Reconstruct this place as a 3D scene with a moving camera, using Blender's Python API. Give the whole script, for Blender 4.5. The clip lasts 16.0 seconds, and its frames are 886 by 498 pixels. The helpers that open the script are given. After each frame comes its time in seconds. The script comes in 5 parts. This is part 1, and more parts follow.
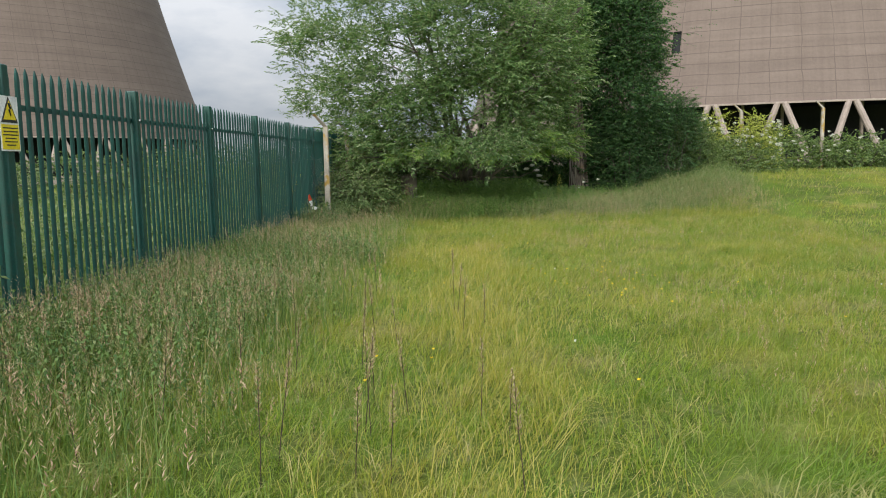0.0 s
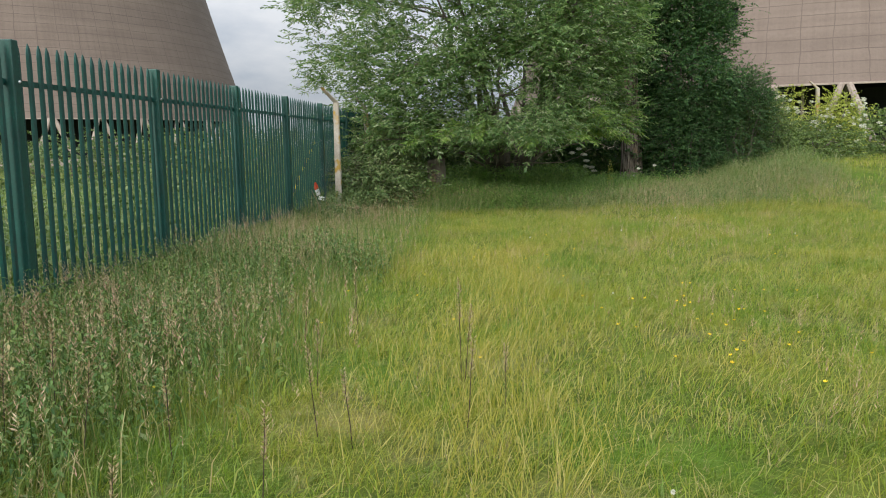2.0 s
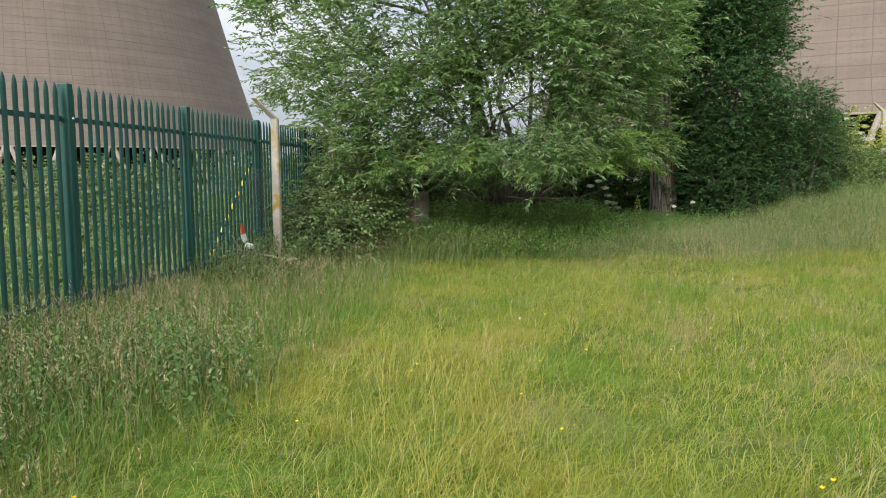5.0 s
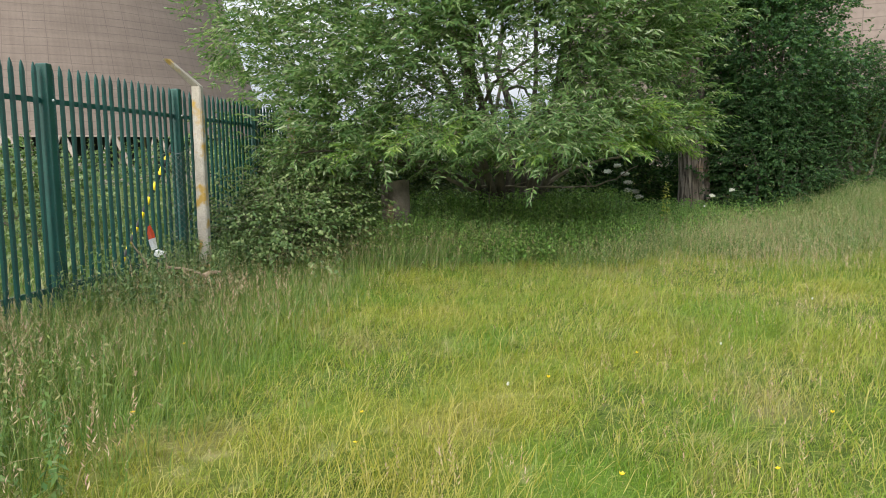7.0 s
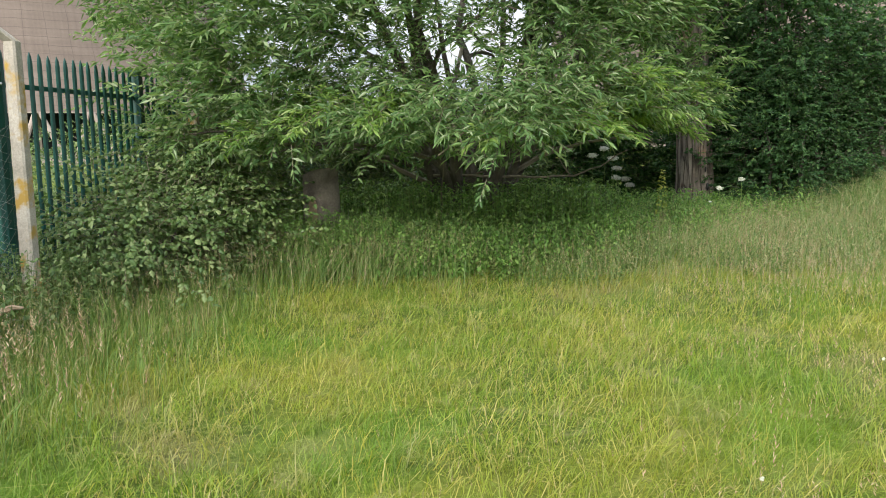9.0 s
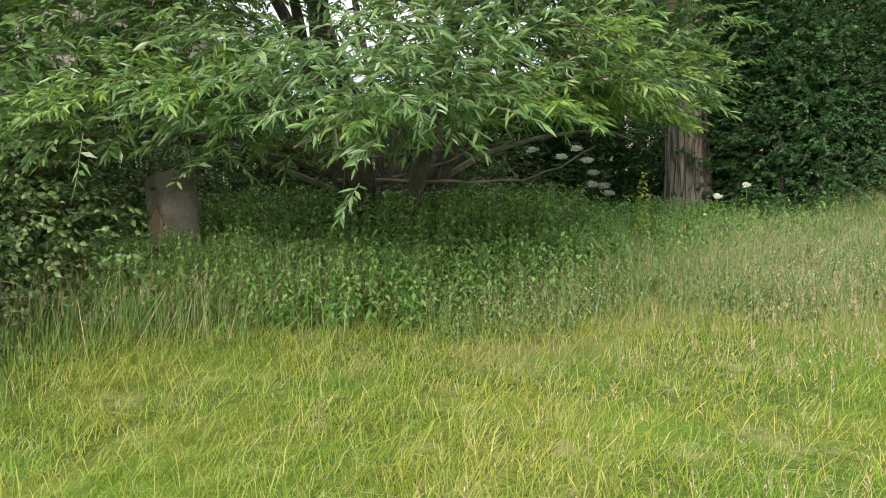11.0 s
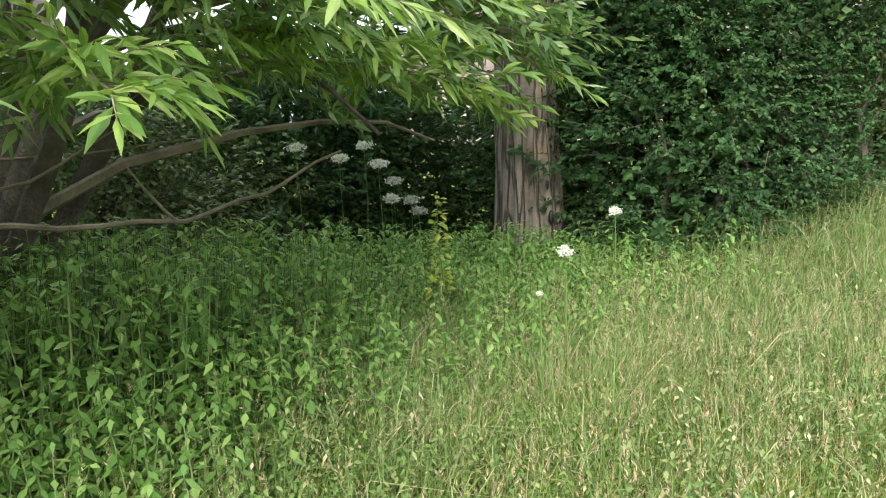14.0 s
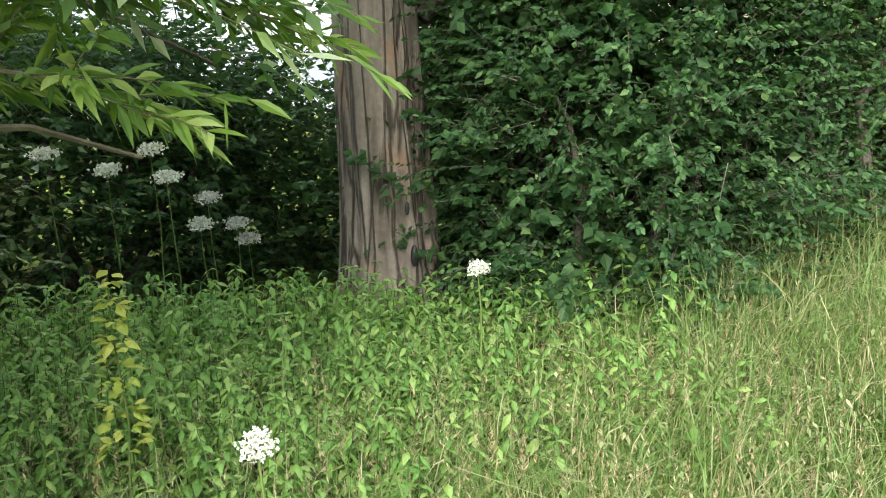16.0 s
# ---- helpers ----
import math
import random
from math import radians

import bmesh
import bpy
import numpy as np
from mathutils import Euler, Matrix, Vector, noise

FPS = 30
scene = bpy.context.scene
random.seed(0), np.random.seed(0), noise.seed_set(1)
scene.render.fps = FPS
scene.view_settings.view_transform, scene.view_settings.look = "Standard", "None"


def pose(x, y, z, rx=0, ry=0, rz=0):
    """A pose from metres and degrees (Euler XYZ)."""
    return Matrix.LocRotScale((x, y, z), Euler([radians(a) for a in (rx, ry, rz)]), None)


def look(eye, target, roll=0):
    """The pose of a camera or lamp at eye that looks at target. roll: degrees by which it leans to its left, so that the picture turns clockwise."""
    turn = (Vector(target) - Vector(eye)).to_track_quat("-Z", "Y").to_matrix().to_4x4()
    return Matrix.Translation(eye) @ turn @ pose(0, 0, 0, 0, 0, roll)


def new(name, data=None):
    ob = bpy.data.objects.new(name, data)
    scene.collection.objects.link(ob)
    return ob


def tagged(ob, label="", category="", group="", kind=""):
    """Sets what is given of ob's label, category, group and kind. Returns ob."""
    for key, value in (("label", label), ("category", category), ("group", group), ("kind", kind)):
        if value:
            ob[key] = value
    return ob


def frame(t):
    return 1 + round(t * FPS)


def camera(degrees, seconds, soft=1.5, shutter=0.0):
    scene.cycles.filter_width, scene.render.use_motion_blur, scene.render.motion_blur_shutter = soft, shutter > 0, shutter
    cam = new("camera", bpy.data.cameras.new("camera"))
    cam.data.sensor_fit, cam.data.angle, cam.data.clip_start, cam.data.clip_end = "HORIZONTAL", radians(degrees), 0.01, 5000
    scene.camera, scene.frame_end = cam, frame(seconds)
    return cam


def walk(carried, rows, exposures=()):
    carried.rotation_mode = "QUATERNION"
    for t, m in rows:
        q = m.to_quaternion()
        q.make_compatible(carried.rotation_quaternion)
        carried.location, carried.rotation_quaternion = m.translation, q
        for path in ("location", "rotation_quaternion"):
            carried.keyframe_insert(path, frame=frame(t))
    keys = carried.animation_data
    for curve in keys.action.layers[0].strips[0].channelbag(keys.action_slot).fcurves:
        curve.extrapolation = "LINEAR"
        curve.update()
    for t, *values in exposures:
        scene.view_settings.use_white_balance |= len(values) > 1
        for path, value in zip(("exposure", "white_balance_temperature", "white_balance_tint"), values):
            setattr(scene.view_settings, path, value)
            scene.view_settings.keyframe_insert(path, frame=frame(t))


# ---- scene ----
cam = camera(57.6, 16.0, soft=1.0)
METRES, EYE, TILT, LEAN, TURN = 23.5, 1.6, 0.0, 0.0, 0.0
ROWS = [
    (0.0, 0.0, 0.0, 0.0, -0.14, -6.37, 1.26),
    (0.5, 0.0063, 0.0337, 0.0009, -0.11, -7.85, 1.01),
    (1.0, 0.0092, 0.0657, 0.0005, -0.45, -7.96, 0.98),
    (1.5, 0.009, 0.0969, 0.0004, 3.01, -7.47, 1.3),
    (2.0, 0.0119, 0.1294, -0.0015, 2.93, -7.47, 1.05),
    (2.5, 0.0122, 0.1609, 0.0, 3.24, -6.84, 0.92),
    (3.0, 0.0167, 0.1916, -0.0021, 3.23, -6.41, 0.95),
    (5.5, 0.037, 0.3483, -0.0022, 4.72, -5.24, 0.81),
    (6.0, 0.0378, 0.3798, -0.0028, 4.64, -6.03, 1.11),
    (6.5, 0.0422, 0.412, -0.0041, 4.4, -6.3, 1.27),
    (7.0, 0.0442, 0.4477, -0.005, 5.26, -6.18, 1.21),
    (7.5, 0.0476, 0.4781, -0.0049, 4.87, -7.09, 0.94),
    (8.0, 0.053, 0.5095, -0.003, 4.89, -7.49, 1.07),
    (8.5, 0.058, 0.5382, -0.0014, 4.78, -7.84, 1.06),
    (11.0, 0.0959, 0.6892, -0.0109, 4.9, -7.06, 1.18),
    (11.5, 0.1051, 0.7219, -0.0102, 4.6, -8.55, 1.25),
    (12.0, 0.1137, 0.7519, -0.0087, 2.29, -8.58, 1.15),
    (12.5, 0.1229, 0.782, -0.0077, 1.89, -7.61, 1.46),
    (13.0, 0.1266, 0.8123, -0.0077, 4.42, -8.1, 1.61),
    (13.5, 0.1365, 0.8427, -0.0089, -2.63, -8.46, 0.19),
    (14.0, 0.1441, 0.8714, -0.0068, -4.25, -8.32, 0.92),
    (14.5, 0.154, 0.9001, -0.0045, -10.01, -8.56, 0.82),
    (15.0, 0.1663, 0.9251, -0.0021, -9.47, -8.48, 1.32),
    (15.5, 0.1775, 0.9486, -0.0013, -6.37, -8.24, 1.59),
    (16.0, 0.193, 0.9709, -0.0027, -6.69, -9.8, 1.23),
]
walk(cam, [(t, pose(0, 0, EYE, TILT, LEAN, TURN) @ pose(METRES * x, METRES * y, METRES * z, 90 + pitch, roll, yaw)) for t, x, y, z, yaw, pitch, roll in ROWS],
     [(0.0, -0.08), (3.0, 0.0), (7.0, 0.33), (11.0, 0.70), (13.0, 0.98), (16.0, 1.33)])
# ---------------------------------------------------------------- world and light
world = bpy.data.worlds.new("overcast_sky")
scene.world = world
world.use_nodes = True
wn, wl = world.node_tree.nodes, world.node_tree.links
wn.clear()
w_out = wn.new("ShaderNodeOutputWorld")
w_bg = wn.new("ShaderNodeBackground")
w_sky = wn.new("ShaderNodeTexSky")
w_sky.sky_type, w_sky.sun_disc = "NISHITA", False
w_sky.sun_elevation, w_sky.sun_rotation = radians(29), radians(195)
w_tc = wn.new("ShaderNodeTexCoord")
w_map = wn.new("ShaderNodeMapping")
w_map.inputs["Scale"].default_value = (2.2, 2.2, 6.0)
w_noise = wn.new("ShaderNodeTexNoise")
w_noise.inputs["Scale"].default_value, w_noise.inputs["Detail"].default_value = 1.7, 6.0
w_noise.inputs["Roughness"].default_value = 0.55
w_ramp = wn.new("ShaderNodeValToRGB")
w_ramp.color_ramp.elements[0].position, w_ramp.color_ramp.elements[0].color = 0.36, (4.3, 5.0, 6.1, 1)
w_ramp.color_ramp.elements[1].position, w_ramp.color_ramp.elements[1].color = 0.62, (8.4, 8.6, 9.0, 1)
w_mix = wn.new("ShaderNodeMixRGB")
w_mix.inputs["Fac"].default_value = 0.92
# an overcast sky is about three times as bright overhead as at the horizon
w_sep = wn.new("ShaderNodeSeparateXYZ")
w_up = wn.new("ShaderNodeMapRange")
w_up.inputs["From Min"].default_value, w_up.inputs["From Max"].default_value = 0.05, 1.0
w_up.inputs["To Min"].default_value, w_up.inputs["To Max"].default_value = 0.70, 2.6
w_grow = wn.new("ShaderNodeMixRGB")
w_grow.blend_type = "MULTIPLY"
w_grow.inputs["Fac"].default_value = 1.0
wl.new(w_tc.outputs["Generated"], w_map.inputs["Vector"])
wl.new(w_map.outputs["Vector"], w_noise.inputs["Vector"])
wl.new(w_noise.outputs["Fac"], w_ramp.inputs["Fac"])
wl.new(w_sky.outputs["Color"], w_mix.inputs["Color1"])
wl.new(w_ramp.outputs["Color"], w_mix.inputs["Color2"])
wl.new(w_tc.outputs["Generated"], w_sep.inputs["Vector"])
wl.new(w_sep.outputs["Z"], w_up.inputs["Value"])
wl.new(w_mix.outputs["Color"], w_grow.inputs["Color1"])
wl.new(w_up.outputs["Result"], w_grow.inputs["Color2"])
wl.new(w_grow.outputs["Color"], w_bg.inputs["Color"])
w_bg.inputs["Strength"].default_value = 0.112
wl.new(w_bg.outputs["Background"], w_out.inputs["Surface"])

sun = new("sun", bpy.data.lights.new("sun", "SUN"))
sun.data.energy, sun.data.angle, sun.data.color = 4.1, radians(32), (1.0, 0.96, 0.88)
sun.matrix_world = look((-12, -46, 26.5), (0, 0, 0))

# ---------------------------------------------------------------- mesh helpers
rng = np.random.default_rng(7)
UP = np.array([0.0, 0.0, 1.0])


def unit(v):
    return v / np.maximum(np.linalg.norm(v, axis=-1, keepdims=True), 1e-9)


def raw_mesh(name, verts, faces, mats, index=None, smooth=False):
    """A mesh from arrays: verts (n, 3), faces a list of (m, k) index arrays."""
    me = bpy.data.meshes.new(name)
    verts = np.asarray(verts, dtype=np.float32)
    me.vertices.add(len(verts))
    me.vertices.foreach_set("co", verts.ravel())
    loops = np.concatenate([f.ravel() for f in faces]).astype(np.int32)
    sizes = np.concatenate([np.full(len(f), f.shape[1], dtype=np.int32) for f in faces])
    starts = np.concatenate([[0], np.cumsum(sizes)[:-1]]).astype(np.int32)
    me.loops.add(len(loops))
    me.loops.foreach_set("vertex_index", loops)
    me.polygons.add(len(sizes))
    me.polygons.foreach_set("loop_start", starts)
    me.polygons.foreach_set("loop_total", sizes)
    for m in mats:
        me.materials.append(m)
    if index is not None:
        me.polygons.foreach_set("material_index", np.asarray(index, dtype=np.int32))
    me.update(calc_edges=True)
    me.polygons.foreach_set("use_smooth", np.full(len(sizes), smooth))
    return me


def part(name, bm, material, parent=None, label="", smooth=False):
    """One bmesh as one mesh object under a thing."""
    me = bpy.data.meshes.new(name)
    bm.to_mesh(me)
    bm.free()
    me.materials.append(material)
    if smooth:
        me.polygons.foreach_set("use_smooth", [True] * len(me.polygons))
    ob = new(name, me)
    ob.parent = parent
    return tagged(ob, label)


def mesh_part(name, me, parent=None, label="", kind=""):
    ob = new(name, me)
    ob.parent = parent
    return tagged(ob, label, kind=kind)


def thing(name, label, category, at=(0, 0, 0), group="", kind=""):
    ob = new(name)
    ob.location = at
    ob.empty_display_size = 0.1
    return tagged(ob, label, category, group, kind)


def box(bm, x0, x1, y0, y1, z0, z1, bevel=0.0):
    """Adds a box, with bevelled edges if wanted."""
    b2 = bmesh.new()
    bmesh.ops.create_cube(b2, size=1)
    bmesh.ops.scale(b2, vec=(x1 - x0, y1 - y0, z1 - z0), verts=b2.verts)
    bmesh.ops.translate(b2, vec=((x0 + x1) / 2, (y0 + y1) / 2, (z0 + z1) / 2), verts=b2.verts)
    if bevel:
        bmesh.ops.bevel(b2, geom=b2.edges[:], offset=bevel, segments=2, affect="EDGES", profile=0.5)
    tmp = bpy.data.meshes.new("tmp")
    b2.to_mesh(tmp)
    b2.free()
    bm.from_mesh(tmp)
    bpy.data.meshes.remove(tmp)


def tube(bm, pts, radii, sides=8, rough=0.0, seed=0):
    """A tapered tube along a polyline, closed at both ends, with an uneven skin."""
    pts = [Vector(p) for p in pts]
    rings = []
    for i, p in enumerate(pts):
        d = (pts[min(i + 1, len(pts) - 1)] - pts[max(i - 1, 0)]).normalized()
        a = d.cross(Vector((0.31, 0.95, 0.05))).normalized()
        b = d.cross(a)
        ring = []
        for k in range(sides):
            g = 2 * math.pi * k / sides
            n = 1 + rough * noise.noise(Vector((math.cos(g) * 1.7 + seed, math.sin(g) * 1.7, p.z * 1.3 + p.x)))
            ring.append(bm.verts.new(p + (a * math.cos(g) + b * math.sin(g)) * radii[i] * n))
        rings.append(ring)
    for r0, r1 in zip(rings, rings[1:]):
        for k in range(sides):
            bm.faces.new((r0[k], r0[(k + 1) % sides], r1[(k + 1) % sides], r1[k]))
    bm.faces.new(rings[0][::-1])
    bm.faces.new(rings[-1])


def bent(p0, p1, sag, steps, wob, seed):
    """A wavering line from p0 to p1 that rises (sag > 0) or droops in the middle."""
    p0, p1 = Vector(p0), Vector(p1)
    out = []
    for i in range(steps + 1):
        u = i / steps
        p = p0.lerp(p1, u) + Vector((0, 0, sag * 4 * u * (1 - u)))
        w = wob * math.sin(math.pi * u) if 0 < u < 1 else 0
        out.append(p + w * noise.noise_vector(Vector((u * 3.1 + seed * 7.3, seed, 0.5))))
    return out


# ---------------------------------------------------------------- materials
def mat_base(name):
    m = bpy.data.materials.new(name)
    m.use_nodes = True
    return m, m.node_tree.nodes, m.node_tree.links, m.node_tree.nodes["Principled BSDF"]


def tex_noise(n, l, scale, detail=4.0, vec=None, rough=0.55):
    t = n.new("ShaderNodeTexNoise")
    t.inputs["Scale"].default_value, t.inputs["Detail"].default_value = scale, detail
    t.inputs["Roughness"].default_value = rough
    if vec is not None:
        l.new(vec, t.inputs["Vector"])
    return t


def ramp(n, l, fac, stops):
    r = n.new("ShaderNodeValToRGB")
    el = r.color_ramp.elements
    while len(el) < len(stops):
        el.new(0.5)
    for e, (p, c) in zip(el, stops):
        e.position, e.color = p, (*c, 1)
    l.new(fac, r.inputs["Fac"])
    return r


def mixc(n, l, fac, a, b, mode="MIX"):
    m = n.new("ShaderNodeMixRGB")
    m.blend_type = mode
    for sock, v in (("Fac", fac), ("Color1", a), ("Color2", b)):
        if isinstance(v, (int, float)):
            m.inputs[sock].default_value = v
        elif isinstance(v, tuple):
            m.inputs[sock].default_value = (*v, 1)
        else:
            l.new(v, m.inputs[sock])
    return m.outputs["Color"]


def bump(n, l, bsdf, height, strength, dist=0.01):
    b = n.new("ShaderNodeBump")
    b.inputs["Strength"].default_value, b.inputs["Distance"].default_value = strength, dist
    l.new(height, b.inputs["Height"])
    l.new(b.outputs["Normal"], bsdf.inputs["Normal"])


def surface(name, lo, hi, scale, fine, rough=0.7, metal=0.0, relief=0.4, dist=0.005, extra=None):
    """Two scales of colour noise with fine relief."""
    m, n, l, p = mat_base(name)
    pos = n.new("ShaderNodeNewGeometry").outputs["Position"]
    big, small = tex_noise(n, l, scale, 5, pos), tex_noise(n, l, fine, 4, pos)
    c = ramp(n, l, big.outputs["Fac"], [(0.33, lo), (0.68, hi)]).outputs["Color"]
    g = ramp(n, l, small.outputs["Fac"], [(0.3, (0.72, 0.72, 0.72)), (0.7, (1.15, 1.15, 1.15))]).outputs["Color"]
    c = mixc(n, l, 0.8, c, g, "MULTIPLY")
    if extra:
        colour, sc, lo_p, hi_p = extra
        e = tex_noise(n, l, sc, 5, pos)
        f = ramp(n, l, e.outputs["Fac"], [(lo_p, (0, 0, 0)), (hi_p, (1, 1, 1))]).outputs["Color"]
        c = mixc(n, l, f, c, colour)
    l.new(c, p.inputs["Base Color"])
    p.inputs["Roughness"].default_value, p.inputs["Metallic"].default_value = rough, metal
    bump(n, l, p, small.outputs["Fac"], relief, dist)
    return m


def leaf_mat(name, stops, thin=0.35, rough=0.45, patches=None, spec=0.35):
    """Foliage: colour by leaf, with patches over the ground, and light passing through."""
    m, n, l, p = mat_base(name)
    geo = n.new("ShaderNodeNewGeometry")
    c = ramp(n, l, geo.outputs["Random Per Island"], stops).outputs["Color"]
    for colour, scale, lo, hi, amount in patches or ():
        t = tex_noise(n, l, scale, 3, geo.outputs["Position"])
        f = ramp(n, l, t.outputs["Fac"], [(lo, (0, 0, 0)), (hi, (amount, amount, amount))]).outputs["Color"]
        c = mixc(n, l, f, c, colour)
    l.new(c, p.inputs["Base Color"])
    p.inputs["Roughness"].default_value = rough
    p.inputs["Specular IOR Level"].default_value = spec
    t = n.new("ShaderNodeBsdfTranslucent")
    l.new(mixc(n, l, 1.0, c, (1.1, 1.15, 0.6), "MULTIPLY"), t.inputs["Color"])
    mx = n.new("ShaderNodeMixShader")
    mx.inputs["Fac"].default_value = thin
    l.new(p.outputs["BSDF"], mx.inputs[1])
    l.new(t.outputs["BSDF"], mx.inputs[2])
    l.new(mx.outputs["Shader"], n["Material Output"].inputs["Surface"])
    return m


STRAW, ROSE, LUSH = (0.34, 0.31, 0.05), (0.36, 0.27, 0.15), (0.11, 0.22, 0.02)
FIELD = [(ROSE, 0.9, 0.54, 0.70, 0.6), (STRAW, 0.5, 0.46, 0.64, 0.5), (LUSH, 0.8, 0.48, 0.64, 0.65), ((0.09, 0.15, 0.015), 2.6, 0.54, 0.68, 0.6), ((0.42, 0.37, 0.18), 3.7, 0.60, 0.72, 0.55)]
M_meadow = leaf_mat("meadow_grass", [(0.0, (0.09, 0.165, 0.018)), (0.4, (0.20, 0.285, 0.032)), (0.78, (0.29, 0.34, 0.045)), (0.88, (0.40, 0.35, 0.12)), (1.0, (0.46, 0.40, 0.20))], 0.35, 0.5, FIELD)
M_rank = leaf_mat("rank_grass", [(0.0, (0.07, 0.14, 0.028)), (0.5, (0.135, 0.215, 0.045)), (0.85, (0.20, 0.25, 0.065)), (1.0, (0.38, 0.31, 0.16))], 0.3, 0.5)
M_bank = leaf_mat("bank_grass", [(0.0, (0.085, 0.16, 0.036)), (0.5, (0.145, 0.228, 0.06)), (0.8, (0.23, 0.285, 0.105)), (1.0, (0.46, 0.39, 0.25))], 0.3, 0.45)
M_seed = leaf_mat("seed_heads", [(0.0, (0.24, 0.155, 0.10)), (0.5, (0.33, 0.25, 0.14)), (1.0, (0.46, 0.40, 0.24))], 0.25, 0.8)
M_willow = leaf_mat("willow_leaves", [(0.0, (0.07, 0.145, 0.05)), (0.5, (0.135, 0.235, 0.082)), (0.82, (0.225, 0.335, 0.12)), (1.0, (0.40, 0.46, 0.31))], 0.5, 0.48, spec=0.35)
# brighter, yellower copy of M_willow: light through the leaves put into the colour
M_willow_lit = leaf_mat("lit_willow_leaves", [(0.0, (0.09, 0.18, 0.04)), (0.5, (0.17, 0.285, 0.06)), (0.85, (0.26, 0.37, 0.09)), (1.0, (0.38, 0.45, 0.20))], 0.5, 0.45, spec=0.35)
M_maple = leaf_mat("dark_leaves", [(0.0, (0.024, 0.066, 0.024)), (0.6, (0.050, 0.116, 0.038)), (0.92, (0.085, 0.170, 0.056)), (1.0, (0.15, 0.25, 0.085))], 0.48, 0.55, spec=0.28)
M_rose = leaf_mat("rosy_seed_heads", [(0.0, (0.30, 0.18, 0.13)), (0.5, (0.42, 0.29, 0.20)), (1.0, (0.52, 0.42, 0.28))], 0.25, 0.8)
M_hay = leaf_mat("straw_grass", [(0.0, (0.22, 0.25, 0.03)), (0.5, (0.36, 0.33, 0.055)), (1.0, (0.50, 0.43, 0.16))], 0.35, 0.55)
M_weed = leaf_mat("verge_weed_leaves", [(0.0, (0.05, 0.115, 0.03)), (0.5, (0.10, 0.19, 0.045)), (0.9, (0.17, 0.26, 0.075)), (1.0, (0.27, 0.31, 0.14))], 0.35, 0.5)
M_bramble = leaf_mat("bramble_leaves", [(0.0, (0.045, 0.09, 0.025)), (0.6, (0.10, 0.16, 0.045)), (1.0, (0.20, 0.25, 0.10))], 0.25, 0.45)
M_nettle = leaf_mat("nettle_leaves", [(0.0, (0.105, 0.225, 0.05)), (0.6, (0.185, 0.33, 0.08)), (1.0, (0.29, 0.41, 0.125))], 0.48, 0.5)
M_hedge = leaf_mat("hedge_leaves", [(0.0, (0.055, 0.10, 0.025)), (0.6, (0.11, 0.175, 0.042)), (1.0, (0.20, 0.26, 0.08))], 0.28, 0.5)
M_lime = leaf_mat("yellow_green_leaves", [(0.0, (0.24, 0.31, 0.04)), (1.0, (0.42, 0.44, 0.10))], 0.35, 0.5)
M_petal = leaf_mat("white_florets", [(0.0, (0.52, 0.54, 0.46)), (1.0, (0.70, 0.70, 0.65))], 0.2, 0.7)
M_butter = leaf_mat("buttercup_petals", [(0.0, (0.75, 0.5, 0.01)), (1.0, (0.85, 0.62, 0.03))], 0.2, 0.4)
M_stalk = surface("dark_dry_stalk", (0.025, 0.016, 0.010), (0.055, 0.036, 0.022), 8, 60, 0.8)
M_bark = surface("willow_bark", (0.055, 0.046, 0.036), (0.16, 0.135, 0.105), 3.0, 38, 0.9, 0, 1.0, 0.02)
M_twig = surface("twig_bark", (0.12, 0.10, 0.07), (0.26, 0.22, 0.15), 6.0, 60, 0.85)
M_fence = surface("green_fence_paint", (0.003, 0.045, 0.036), (0.006, 0.068, 0.052), 2.5, 45, 0.42, 0.0, 0.15, 0.002, ((0.035, 0.05, 0.035), 9, 0.62, 0.8))
M_conc = surface("weathered_concrete", (0.30, 0.27, 0.22), (0.44, 0.40, 0.34), 4.0, 60, 0.92, 0, 0.7, 0.006, ((0.34, 0.22, 0.05), 5.5, 0.50, 0.62))
M_galv = surface("galvanised_steel", (0.42, 0.44, 0.45), (0.62, 0.63, 0.64), 6, 60, 0.4, 0.8, 0.2)
M_wire = surface("old_wire", (0.16, 0.15, 0.14), (0.30, 0.29, 0.28), 6, 60, 0.5, 0.6, 0.2)
M_yellow = surface("yellow_plastic", (0.72, 0.55, 0.01), (0.80, 0.63, 0.02), 4, 50, 0.45, 0, 0.1)
M_black = surface("black_plastic_and_knot_shade", (0.012, 0.012, 0.012), (0.03, 0.03, 0.03), 4, 50, 0.5, 0, 0.1)
M_white = surface("white_plastic", (0.66, 0.66, 0.64), (0.8, 0.8, 0.79), 4, 50, 0.5, 0, 0.1)
M_red = surface("orange_red_plastic", (0.62, 0.07, 0.02), (0.75, 0.11, 0.03), 4, 50, 0.45, 0, 0.1)
# shade inside the towers put into a near-black base colour
M_tower_shade = surface("tower_inside_shade", (0.012, 0.013, 0.014), (0.03, 0.03, 0.032), 0.3, 6, 0.95, 0, 0.2)
M_leg = surface("tower_leg_concrete", (0.27, 0.22, 0.19), (0.36, 0.30, 0.26), 0.7, 8, 0.95, 0, 0.4)
M_cut = surface("cut_wood", (0.26, 0.19, 0.12), (0.38, 0.29, 0.20), 5, 70, 0.9, 0, 0.6)


